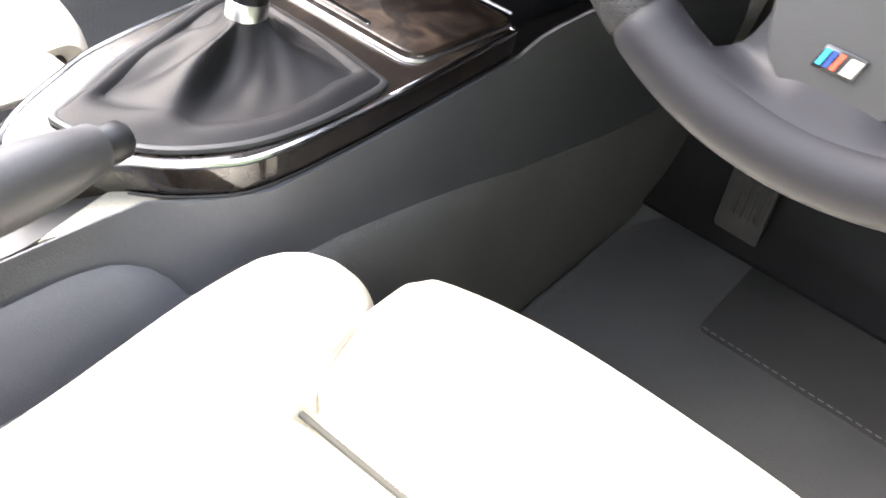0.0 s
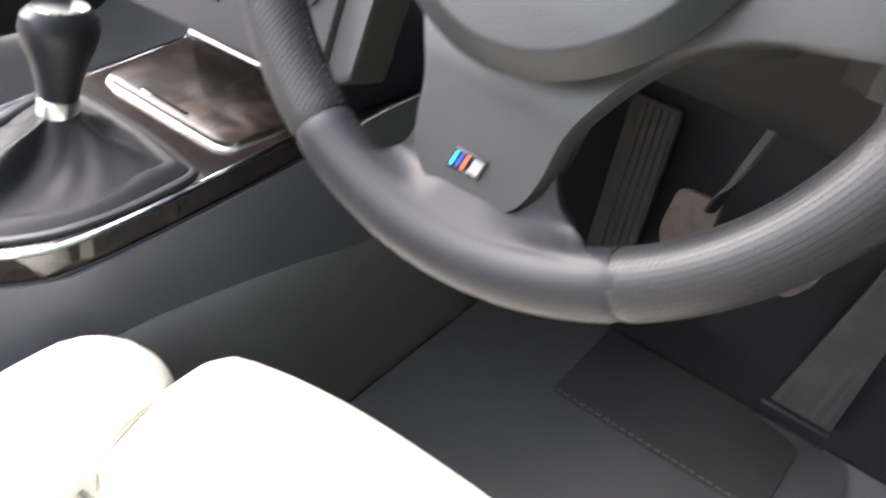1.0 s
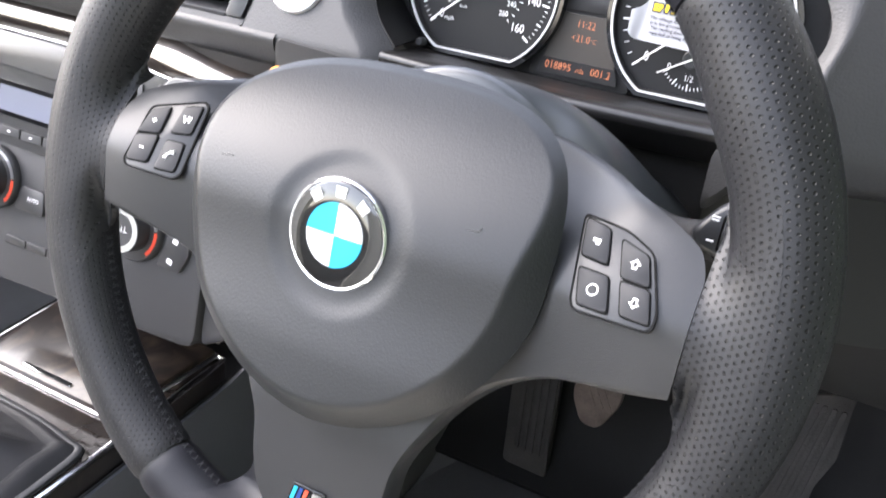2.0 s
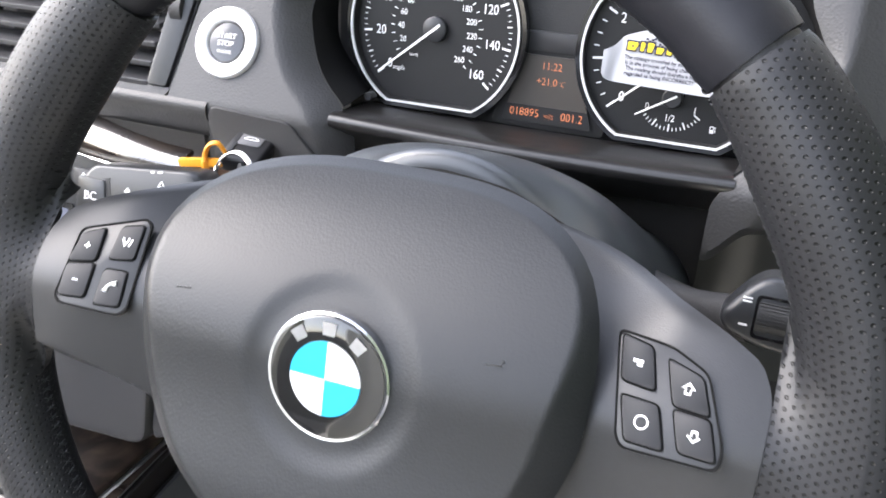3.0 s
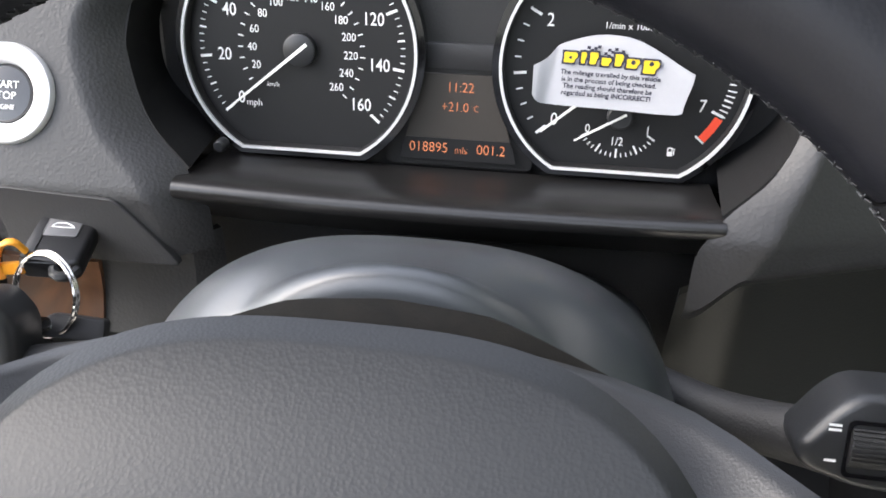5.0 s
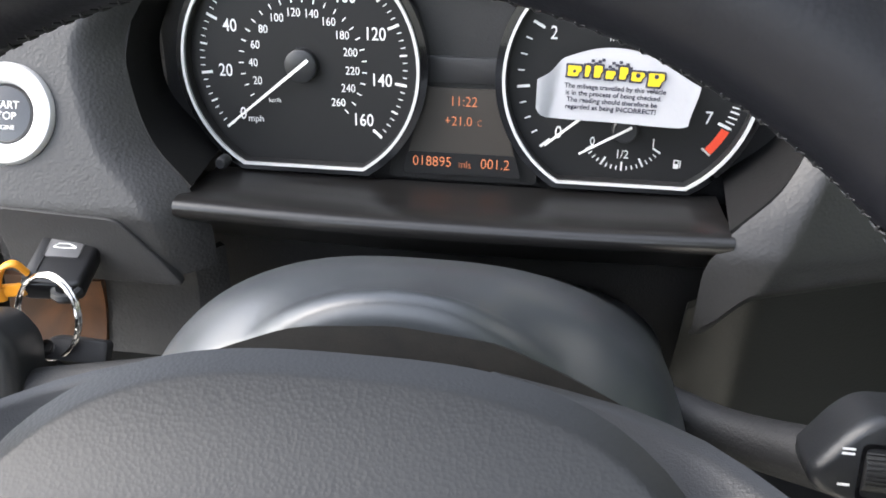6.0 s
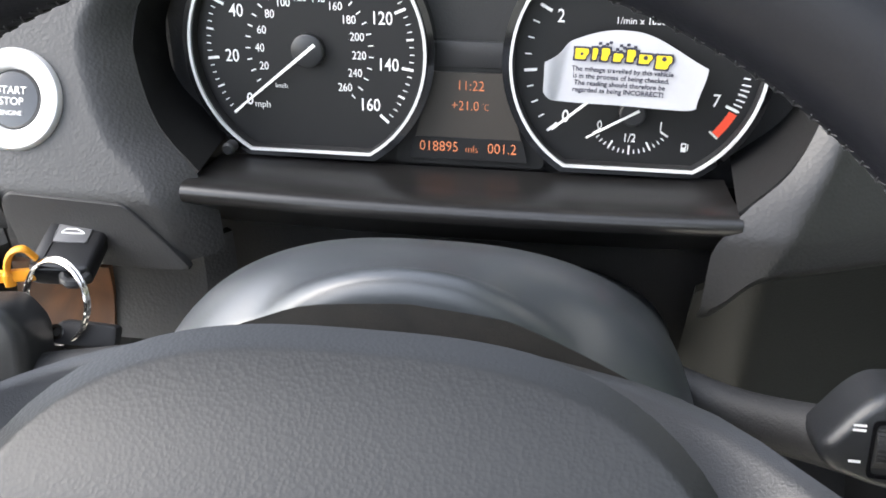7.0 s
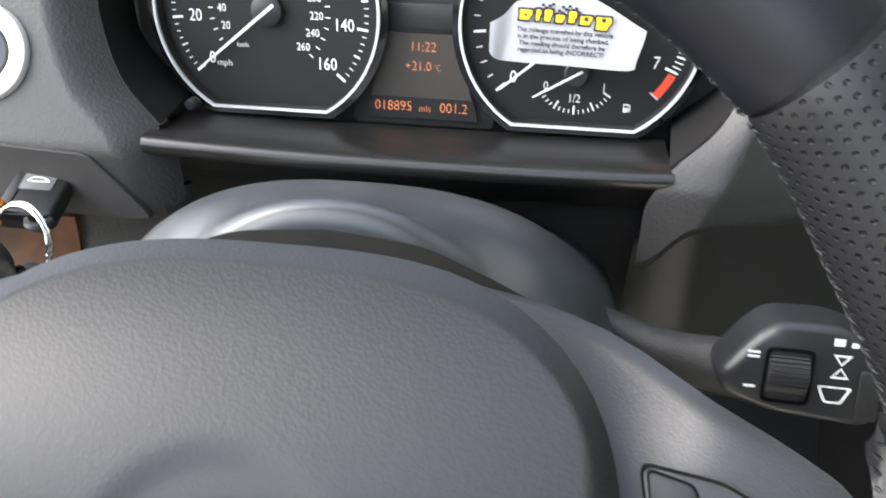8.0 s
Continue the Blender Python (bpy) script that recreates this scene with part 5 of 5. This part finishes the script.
# air vents
for cx in (-0.311, -0.497):
    vent = thing("air_vent", "black centre air vent with bright-edged slats", "air vent", "centre vents")
    VM = plane_at((cx, face_y(0.768) + 0.006, 0.768), (1, 0, 0), (0, 0.43, 0.9))
    part("frame", band(rounded([(-0.091, -0.047), (0.091, -0.047), (0.112, 0.075), (-0.091, 0.075)], 0.008, 4), rounded([(-0.083, -0.041), (0.077, -0.041), (0.088, 0.053), (-0.083, 0.053)], 0.005, 4), 0.012, VM @ shift(0, 0, -0.0085)), DASH, vent)
    part("duct", slab(rounded([(-0.085, -0.043), (0.08, -0.043), (0.09, 0.056), (-0.085, 0.056)], 0.006), 0.004, m=VM @ shift(0, 0, -0.05)), MATT, vent, smooth=False)
    for i in range(8):
        tilt_m = VM @ Matrix.Translation((-0.003 + 0.0005 * i, -0.037 + 0.0118 * i, -0.004)) @ Matrix.Rotation(radians(-58), 4, "X")
        part("slat", slab(rounded([(-0.078, -0.009), (0.079, -0.009), (0.079, 0.009), (-0.078, 0.009)], 0.002, 3), 0.003, 0.001, tilt_m), STACK, vent)
    part("dial_bezel", slab(rounded([(0.0765, -0.041), (0.0905, -0.041), (0.108, 0.058), (0.0905, 0.058)], 0.002), 0.008, 0.0015, VM @ shift(0, 0, -0.0015)), SMOOTH, vent)
    wheel_bm = tube([VM @ Vector((0.0855, 0.008, 0.0005)), VM @ Vector((0.0935, 0.008, 0.0005))], 0.0102, 28)
    part("dial", wheel_bm, MATT, vent, "ribbed black thumb dial")

# ---- key fob in its slot ----
part("key_slot", slab(rounded([(-0.0366, 0.0127), (-0.0397, 0.0058), (-0.0358, -0.0083), (-0.0369, -0.019), (0.0411, -0.019), (0.0312, -0.0064), (0.0201, 0.0056), (0.0152, 0.0103)], [0.006, 0.005, 0.004, 0.004, 0.004, 0.003, 0.006, 0.006], 5), 0.004, 0.0012, plane_at((-0.15, left_y(0.715), 0.715), (1, 0, 0), (0, 0, 1)) @ shift(0, 0, -0.0022)), MATT, dash, "smooth black key slot surround")
FOB = surface("black fob plastic", (0.008, 0.008, 0.009), 0.3)
key = thing("key_fob", "black key fob pushed into its dashboard slot", "key fob")
KD = Vector((0.005, -0.032, -0.0052)).normalized()
KR = Vector((1.0, 0.0, -0.1))
KR = (KR - KD * KR.dot(KD)).normalized()
KF = basis((-0.1585, 0.214, 0.7103), KR, KD.cross(KR), KD)
part("shell", slab(rounded([(-0.0122, -0.0045), (0.0122, -0.0045), (0.0122, 0.0045), (-0.0122, 0.0045)], 0.0028, 4), 0.036, 0.003, KF, 3), FOB, key)
kt = KF @ Matrix.Translation((-0.0008, 0.0044, 0.0125)) @ Matrix.Rotation(radians(-90), 4, "X")
btn = part("button", slab(rounded([(-0.0072, -0.007), (0.0072, -0.007), (0.0072, 0.007), (-0.0072, 0.007)], 0.0012, 3), 0.0007, 0.0003, kt), surface("grey fob button", (0.12, 0.12, 0.125), 0.4), key, "grey boot release button")
icon = tube([kt @ Vector(q) for q in ((-0.0045, -0.001, 0.0007), (-0.003, 0.0012, 0.0008), (0.001, 0.0014, 0.0008), (0.0035, 0.0, 0.0008), (0.0048, -0.0012, 0.0007))], 0.0003, 6)
tube([kt @ Vector(q) for q in ((-0.0045, -0.0012, 0.0007), (0.0, -0.0016, 0.0008), (0.0048, -0.0013, 0.0007))], 0.0003, 6, bm=icon)
part("icon", icon, WHITE, btn, "white printed car outline")
part("edge_strip", slab(rounded([(-0.0022, -0.014), (0.0022, -0.014), (0.0022, 0.014), (-0.0022, 0.014)], 0.001, 2), 0.0008, 0.0003, KF @ Matrix.Translation((-0.0092, 0.0043, 0.02)) @ Matrix.Rotation(radians(-90), 4, "X")), BUTTON, key)
part("loop", tube([KF @ (Vector((0.0065 + 0.0045 * math.cos(a), 0.001, 0.0355 + 0.005 * math.sin(a)))) for a in (0.0, 0.6, 1.2, 1.8, 2.4, 3.14)], 0.0022, 8), SMOOTH, key)
ring = thing("key_ring", "polished steel split ring hanging from the fob", "key ring")
RING_X, RING_Z = Vector((0.95, -0.31, 0.0)), Vector((0.1, 0.33, 0.94)).normalized()
part("hoop", tube([Vector((-0.1505, 0.169, 0.6995)) + 0.0163 * (RING_X * math.cos(a) + RING_Z * math.sin(a)) for a in (6.28318 * i / 48 for i in range(48))], 0.0009, 8, closed=True), STEEL, ring)
part("hoop", tube([Vector((-0.1502, 0.1705, 0.6997)) + 0.0163 * (RING_X * math.cos(a) + RING_Z * math.sin(a)) for a in (6.28318 * i / 48 for i in range(48))], 0.0009, 8, closed=True), STEEL, ring)
tab = part("tab", slab(rounded([(-0.0125, -0.0048), (0.0125, -0.0048), (0.0125, 0.0048), (-0.009, 0.0048), (-0.0125, 0.001)], 0.002, 3), 0.006, 0.0015, plane_at((-0.1385, 0.168, 0.6865), (1, 0.1, -0.12), (0, 0.5, 0.86))), KEYCAP, ring, "dark grey plastic tab")
part("eyelet", band(circle(0.003, 16), circle(0.0017, 16), 0.007, plane_at((-0.149, 0.1675, 0.6875), (1, 0.1, -0.12), (0, 0.5, 0.86))), STEEL, tab, "steel eyelet")
tag = thing("key_tag", "orange plastic tag on the key ring", "key tag")
part("strap", tube(spline([(-0.1625, 0.181, 0.7115), (-0.1655, 0.179, 0.7165), (-0.1705, 0.178, 0.7148), (-0.1737, 0.1775, 0.708), (-0.1737, 0.177, 0.700)], 5), 0.0022, 10, flat=0.6), ORANGE, tag)
part("blade", slab(rounded([(-0.0155, -0.0027), (0.0155, -0.0027), (0.0155, 0.0022), (-0.0155, 0.0022)], 0.0016, 3), 0.0022, 0.0006, plane_at((-0.1775, 0.1795, 0.7035), (1, 0, 0.16), (0, 0, 1))), ORANGE, tag)

# ---- centre console ----
console = thing("centre_console", "dark centre console with lacquered veneer and bright trim", "centre console")


def deck(y):
    return 0.3735 + 0.07 * (y - 0.13)


def console_half(y):
    return curve1([(-0.14, 0.004), (-0.132, 0.03), (-0.11, 0.052), (-0.06, 0.076), (-0.02, 0.0905), (0.05, 0.0985), (0.13, 0.102), (0.30, 0.104)])(y)


def console_right(y):
    return curve1([(-0.14, 0.002), (-0.125, 0.012), (-0.1, 0.024), (-0.079, 0.038), (-0.066, 0.054), (-0.0535, 0.066), (-0.0146, 0.0905), (0.036, 0.098), (0.13, 0.102), (0.30, 0.104)])(y)


XC = -0.412
ALONG = [-0.14 + 0.42 * (i / 44) ** 1.5 for i in range(45)]
SIDE_RUN = [i for i, y in enumerate(ALONG) if y > -0.082]
outline = [Vector((XC + console_right(y), y, 0)) for y in ALONG]
outline += [Vector((XC - console_half(y), y, 0)) for y in ALONG[::-1]]


def draped(line, lift):
    return [Vector((p.x, p.y, deck(p.y) + lift)) for p in line]


def scaled(line, d):
    """The same outline pulled inwards by about d."""
    out = []
    n = len(line)
    for i, p in enumerate(line):
        e = (line[(i + 1) % n] - line[i - 1])
        nrm = Vector((-e.y, e.x, 0)).normalized()
        out.append(p + nrm * d)
    return out


def ring_solid(outer, inner, bottom, filled=False):
    """A closed band between two draped outlines, with a wall of its own down to bottom metres lower."""
    bm = bmesh.new()
    lift = Vector((0, 0, bottom))
    loops = [[bm.verts.new(p) for p in q] for q in (outer, inner, [p - lift for p in inner], [p - lift for p in outer])]
    for a, b in zip(loops, loops[1:] + loops[:1]):
        for i in range(len(a)):
            j = (i + 1) % len(a)
            bm.faces.new([a[i], a[j], b[j], b[i]])
    if filled:
        bm.faces.new(loops[1])
    return bm


part("deck", ring_solid(draped(outline, 0.0), draped(scaled(outline, 0.012), 0.0005), 0.02, True), WOOD, console, "lacquered dark veneer deck")
part("chrome_edge", tube(draped(scaled(outline, 0.0005), -0.001), 0.003, 8, closed=True), CHROME, console, "bright trim edge")
low_edge = [Vector((p.x, p.y, deck(p.y) - 0.026)) for p in scaled(outline, -0.003)]
part("veneer_band", ring_solid([Vector((p.x, p.y, deck(p.y) - 0.003)) for p in scaled(outline, -0.001)], [Vector((p.x, p.y, deck(p.y) - 0.004)) for p in scaled(outline, 0.008)], 0.024), WOOD, console, "dark veneer side band")
for line in (low_edge[SIDE_RUN[0]:45], low_edge[45:90 - SIDE_RUN[0]]):
    part("lower_trim", tube(line, 0.0013, 8), SMOOTH, console, "thin black lower edge")


def flank(s, t):
    y = -0.55 + 1.45 * s
    half_w = curve1([(-0.5, 0.040), (-0.16, 0.046), (-0.075, 0.05), (-0.0535, 0.066), (-0.03, 0.086), (0.0, 0.0955), (0.05, 0.0985), (0.13, 0.102), (0.30, 0.104)])(y)
    lean = 0.018 + 0.075 * ease(-y, 0.0, 0.09)
    x = XC + half_w + 0.003 + lean * t
    top_z = deck(max(-0.06, min(y, 0.3))) - 0.027 + 0.012 * ease(y, 0.3, 0.33)
    return (x, y, top_z + (0.15 - top_z) * t)


part("side_panel", sheet(flank, 40, 12, 0.004), SIDE, console, "dark grey grained side panel")


def flank_far(s, t):
    x, y, z = flank(s, 1 - t)
    return (2 * XC - x, y, z)


part("side_panel", sheet(flank_far, 30, 8, 0.004), SIDE, console, "dark grey grained side panel")

# lidded tray ahead of the lever
lid_m = basis((XC, 0.22, deck(0.22) - 0.003), (1, 0, 0), (0, 1, 0.07), (0, -0.07, 1))
lid = part("tray_lid", slab(rounded([(-0.083, -0.058), (0.083, -0.058), (0.095, 0.06), (-0.095, 0.06)], [0.02, 0.02, 0.004, 0.004], 6), 0.012, 0.004, lid_m), LID, console, "lacquered burl lid of the front tray")
part("lid_edge", tube([lid_m @ Vector((p.x, p.y, 0.004)) for p in rounded([(-0.096, 0.06), (-0.084, -0.059), (0.084, -0.059), (0.096, 0.06)], [0.001, 0.02, 0.02, 0.001], 6)], 0.0022, 8), SATIN, lid, "bright edge of the lid")
part("lid_handle", slab(rounded([(-0.035, -0.0022), (0.026, -0.0022), (0.026, 0.0022), (-0.035, 0.0022)], 0.001, 2), 0.002, 0.0006, lid_m @ shift(0, -0.05, 0.0115)), CHROME, lid, "bright handle strip")
part("rear_strip", tube([Vector((XC - 0.1, 0.282, 0.392)), Vector((XC + 0.088, 0.292, 0.390))], 0.0018, 8), SATIN, console, "thin bright strip")

# gear lever
gear = thing("gear_lever", "manual gear lever with a black leather gaiter", "gear lever")
FRAME = spline([(-0.323, 0.119, 0), (-0.3205, 0.09, 0), (-0.3225, 0.043, 0), (-0.333, -0.006, 0), (-0.356, -0.0455, 0), (-0.382, -0.070, 0), (-0.41, -0.0845, 0), (-0.4336, -0.0905, 0),
                (-0.445, -0.087, 0), (-0.456, -0.06, 0), (-0.4725, -0.0212, 0), (-0.4892, 0.0438, 0), (-0.506, 0.1026, 0), (-0.5, 0.125, 0), (-0.46, 0.1305, 0), (-0.384, 0.129, 0), (-0.338, 0.1235, 0)], 8, closed=True)


def boot_base(q):
    """Point of the gaiter frame at the turn q, 0..1, from the front right corner."""
    k = q * len(FRAME)
    i = int(k) % len(FRAME)
    p = FRAME[i].lerp(FRAME[(i + 1) % len(FRAME)], k - int(k))
    return Vector((p.x, p.y, deck(p.y)))


frame_pts = [boot_base(i / 136) + Vector((0, 0, 0.002)) for i in range(136)]
part("gaiter_frame", tube(frame_pts, 0.0042, 8, closed=True, flat=0.8), SMOOTH, gear, "black gaiter frame")
tip_at = Vector((-0.424, 0.066, 0.405))
CREASES = ((-68, 18, 7, 1.0), (-130, 26, 26, 0.5), (20, 22, 14, 0.5), (95, 24, 24, 0.5), (165, 26, 26, 0.45))


def gaiter(s, t):
    b = boot_base(s)
    out = Vector((b.x - tip_at.x, b.y - tip_at.y, 0)).normalized()
    turn = math.degrees(math.atan2(out.y, out.x)) + 22 * (1 - t) * t
    ridge = 0.0
    for a, before, after, w in CREASES:
        off = (turn - a + 180) % 360 - 180
        ridge = max(ridge, w * math.exp(-((off / (before if off < 0 else after)) ** 2)))
    neck = Vector((tip_at.x, tip_at.y, tip_at.z)) + out * 0.016
    p = b.lerp(neck, t ** (0.85 - 0.1 * ridge))
    low = 0.06 + 0.32 * t + 0.62 * t**5 - 0.06 * math.sin(math.pi * t)
    high = t**1.05 + 0.2 * math.sin(math.pi * t)
    p.z = b.z + (neck.z - b.z) * (low + (high - low) * ridge)
    crumple = 0.0009 * math.sin(turn * 0.11 + 7 * t) + 0.0006 * math.sin(turn * 0.23 - 11 * t)
    return p + Vector((0, 0, crumple * math.sin(math.pi * t) + 0.0015 + 0.005 * math.sin(math.pi * min(1, t * 5)) * (t < 0.2)))


bm = bmesh.new()
rows = [[bm.verts.new(gaiter(i / 136, j / 30)) for i in range(136)] for j in range(31)]
for a, b in zip(rows, rows[1:]):
    for i in range(136):
        k = (i + 1) % 136
        bm.faces.new([a[i], a[k], b[k], b[i]])
bm.faces.new(rows[-1])
part("gaiter", bm, BOOT, gear, "creased black leather gaiter")
lever = basis(tip_at, (1, 0, 0), (0, 1, -0.12), (-0.02, 0.12, 1))
part("collar", turned([(0.0165, -0.004), (0.0165, 0.012), (0.0158, 0.013), (0.001, 0.013)], 32, lever), SATIN, gear, "satin metal collar")
knob_bm = turned([(0.0155, 0.013), (0.017, 0.022), (0.0205, 0.04), (0.0245, 0.058), (0.026, 0.07), (0.0245, 0.081), (0.019, 0.087), (0.001, 0.0875)], 36, Matrix.Identity(4))
for v in knob_bm.verts:
    v.co.y *= 1.0 + 0.25 * ease(v.co.z, 0.03, 0.07)
part("knob", knob_bm, RIM, gear, "black leather gear knob", m=lever)
cap_bm = turned([(0.0185, 0.0865), (0.018, 0.0885), (0.012, 0.0895), (0.001, 0.09)], 32, Matrix.Identity(4))
for v in cap_bm.verts:
    v.co.y *= 1.25
part("knob_cap", cap_bm, CHROME, gear, "bright shift pattern cap", m=lever)

# handbrake
hb = thing("handbrake", "handbrake lever with a black leather grip", "handbrake")
path = spline([(-0.355, -0.116, 0.394), (-0.347, -0.15, 0.399), (-0.340, -0.22, 0.402), (-0.335, -0.3, 0.402), (-0.333, -0.4, 0.39)], 8)
part("grip", tube(path, lambda t: 0.0165 + 0.006 * ease(t, 0.0, 0.4), 20, flat=1.05), WORN, hb)
part("release_button", turned([(0.013, -0.004), (0.0135, 0.012), (0.0125, 0.020), (0.009, 0.0245), (0.001, 0.0255)], 24, basis((-0.355, -0.116, 0.394), (1, 0, 0), (0, 0, 1), (0, 1, 0))), SMOOTH, hb, "black release button")
part("lever_plate", slab(rounded([(-0.46, -0.45), (-0.368, -0.45), (-0.368, -0.163), (-0.384, -0.079), (-0.40, -0.07), (-0.46, -0.07)], 0.006, 4), 0.011, 0.003, shift(0, 0, 0.319)), surface("grey console plastic", (0.05, 0.05, 0.05), 0.4), console, "grey panel under the handbrake")
part("pale_trim", slab(rounded([(-0.3665, -0.155), (-0.363, -0.145), (-0.3535, -0.052), (-0.386, -0.0775), (-0.375, -0.125)], 0.003, 3), 0.014, 0.004, shift(0, 0, 0.319)), surface("pale glossy console trim", (0.36, 0.35, 0.3), 0.28, coat=0.3), console, "pale glossy trim beside the handbrake")
# padded pocket low on the console flank
def pocket(s, t):
    y = -0.5 + 0.426 * s
    rim = curve1([(-0.5, 0.314), (-0.16, 0.312), (-0.125, 0.308), (-0.1, 0.297), (-0.083, 0.28), (-0.074, 0.262)])(y)
    z = rim + (0.235 - rim) * t
    out = 0.011 * math.sin(math.pi * min(1.0, t * 1.15)) ** 0.5 * ease(-y, 0.072, 0.11)
    return (-0.3585 + (0.333 - z) * 0.614 + out, y, z + 0.003 * math.sin(math.pi * t))


part("pocket", sheet(pocket, 36, 16, 0.004), SIDE, console, "padded dark leather pocket")
part("pocket_seam", tube([Vector(pocket(0.94 * i / 30, 0.36)) + Vector((0.0009, 0, 0.0010)) for i in range(31)], 0.0013, 6), SMOOTH, console, "raised seam on the pocket")

# ---- light-blocking hedge, body sides and rear, closing the place; the driver's door stands open ----
# out of view; its height is made up to cut light from the right
hedge = part("hedge", sheet(lambda s, t: (3.2 + 0.15 * math.sin(s * 40) * math.sin(t * 11), -9 + 18 * s, -0.4 + (7.4 + 0.3 * math.sin(s * 23)) * t + 0.1 * math.sin(s * 57) * t), 60, 12, 0.4), surface("hedge leaves", (0.035, 0.05, 0.025), 0.7, grain=0.06, depth=0.03, vary=0.5, spots=4))
tagged(hedge, "unseen green hedge, made tall to block light beside the car", "hedge", kind="structure")
LINING = surface("pale grey headlining", (0.45, 0.44, 0.42), 0.9, grain=0.002, depth=0.0004, spec=0.1)
wall = part("wall_right", bar(0.05, 0.75, shift(0.445, 0.72, 0.02), 1.0), DASH, smooth=False)
tagged(wall, "dark grained front body side beside the open door", "body side", kind="structure")
sill = part("door_sill", bar(0.05, 1.55, shift(0.455, -0.43, -0.02), 0.14), DASH, smooth=False)
tagged(sill, "dark grained sill below the open driver door", "door sill", kind="structure")
wall = part("wall_right", bar(0.05, 0.19, shift(0.446, 0.248, 0.02), 0.50), DASH, smooth=False)
tagged(wall, "dark grained body side ahead of the open door", "body side", kind="structure")
pillar = part("windscreen_pillar", tube([Vector((0.44, 0.95, 0.80)), Vector((0.435, 0.6, 0.93)), Vector((0.42, 0.3, 1.05)), Vector((0.40, 0.02, 1.12))], 0.085, 12), LINING)
tagged(pillar, "pale grey trimmed windscreen pillar", "pillar", kind="structure")
wall = part("wall_left", bar(0.05, 2.2, shift(-1.32, -0.1, 0.02), 0.66), DASH, smooth=False)
tagged(wall, "dark grained inner door panel", "door panel", kind="structure")
rear = part("wall_rear", bar(1.75, 0.05, shift(-0.43, -1.18, 0.0), 0.75), CARPET, smooth=False)
tagged(rear, "dark carpeted rear bulkhead", "bulkhead", kind="structure")
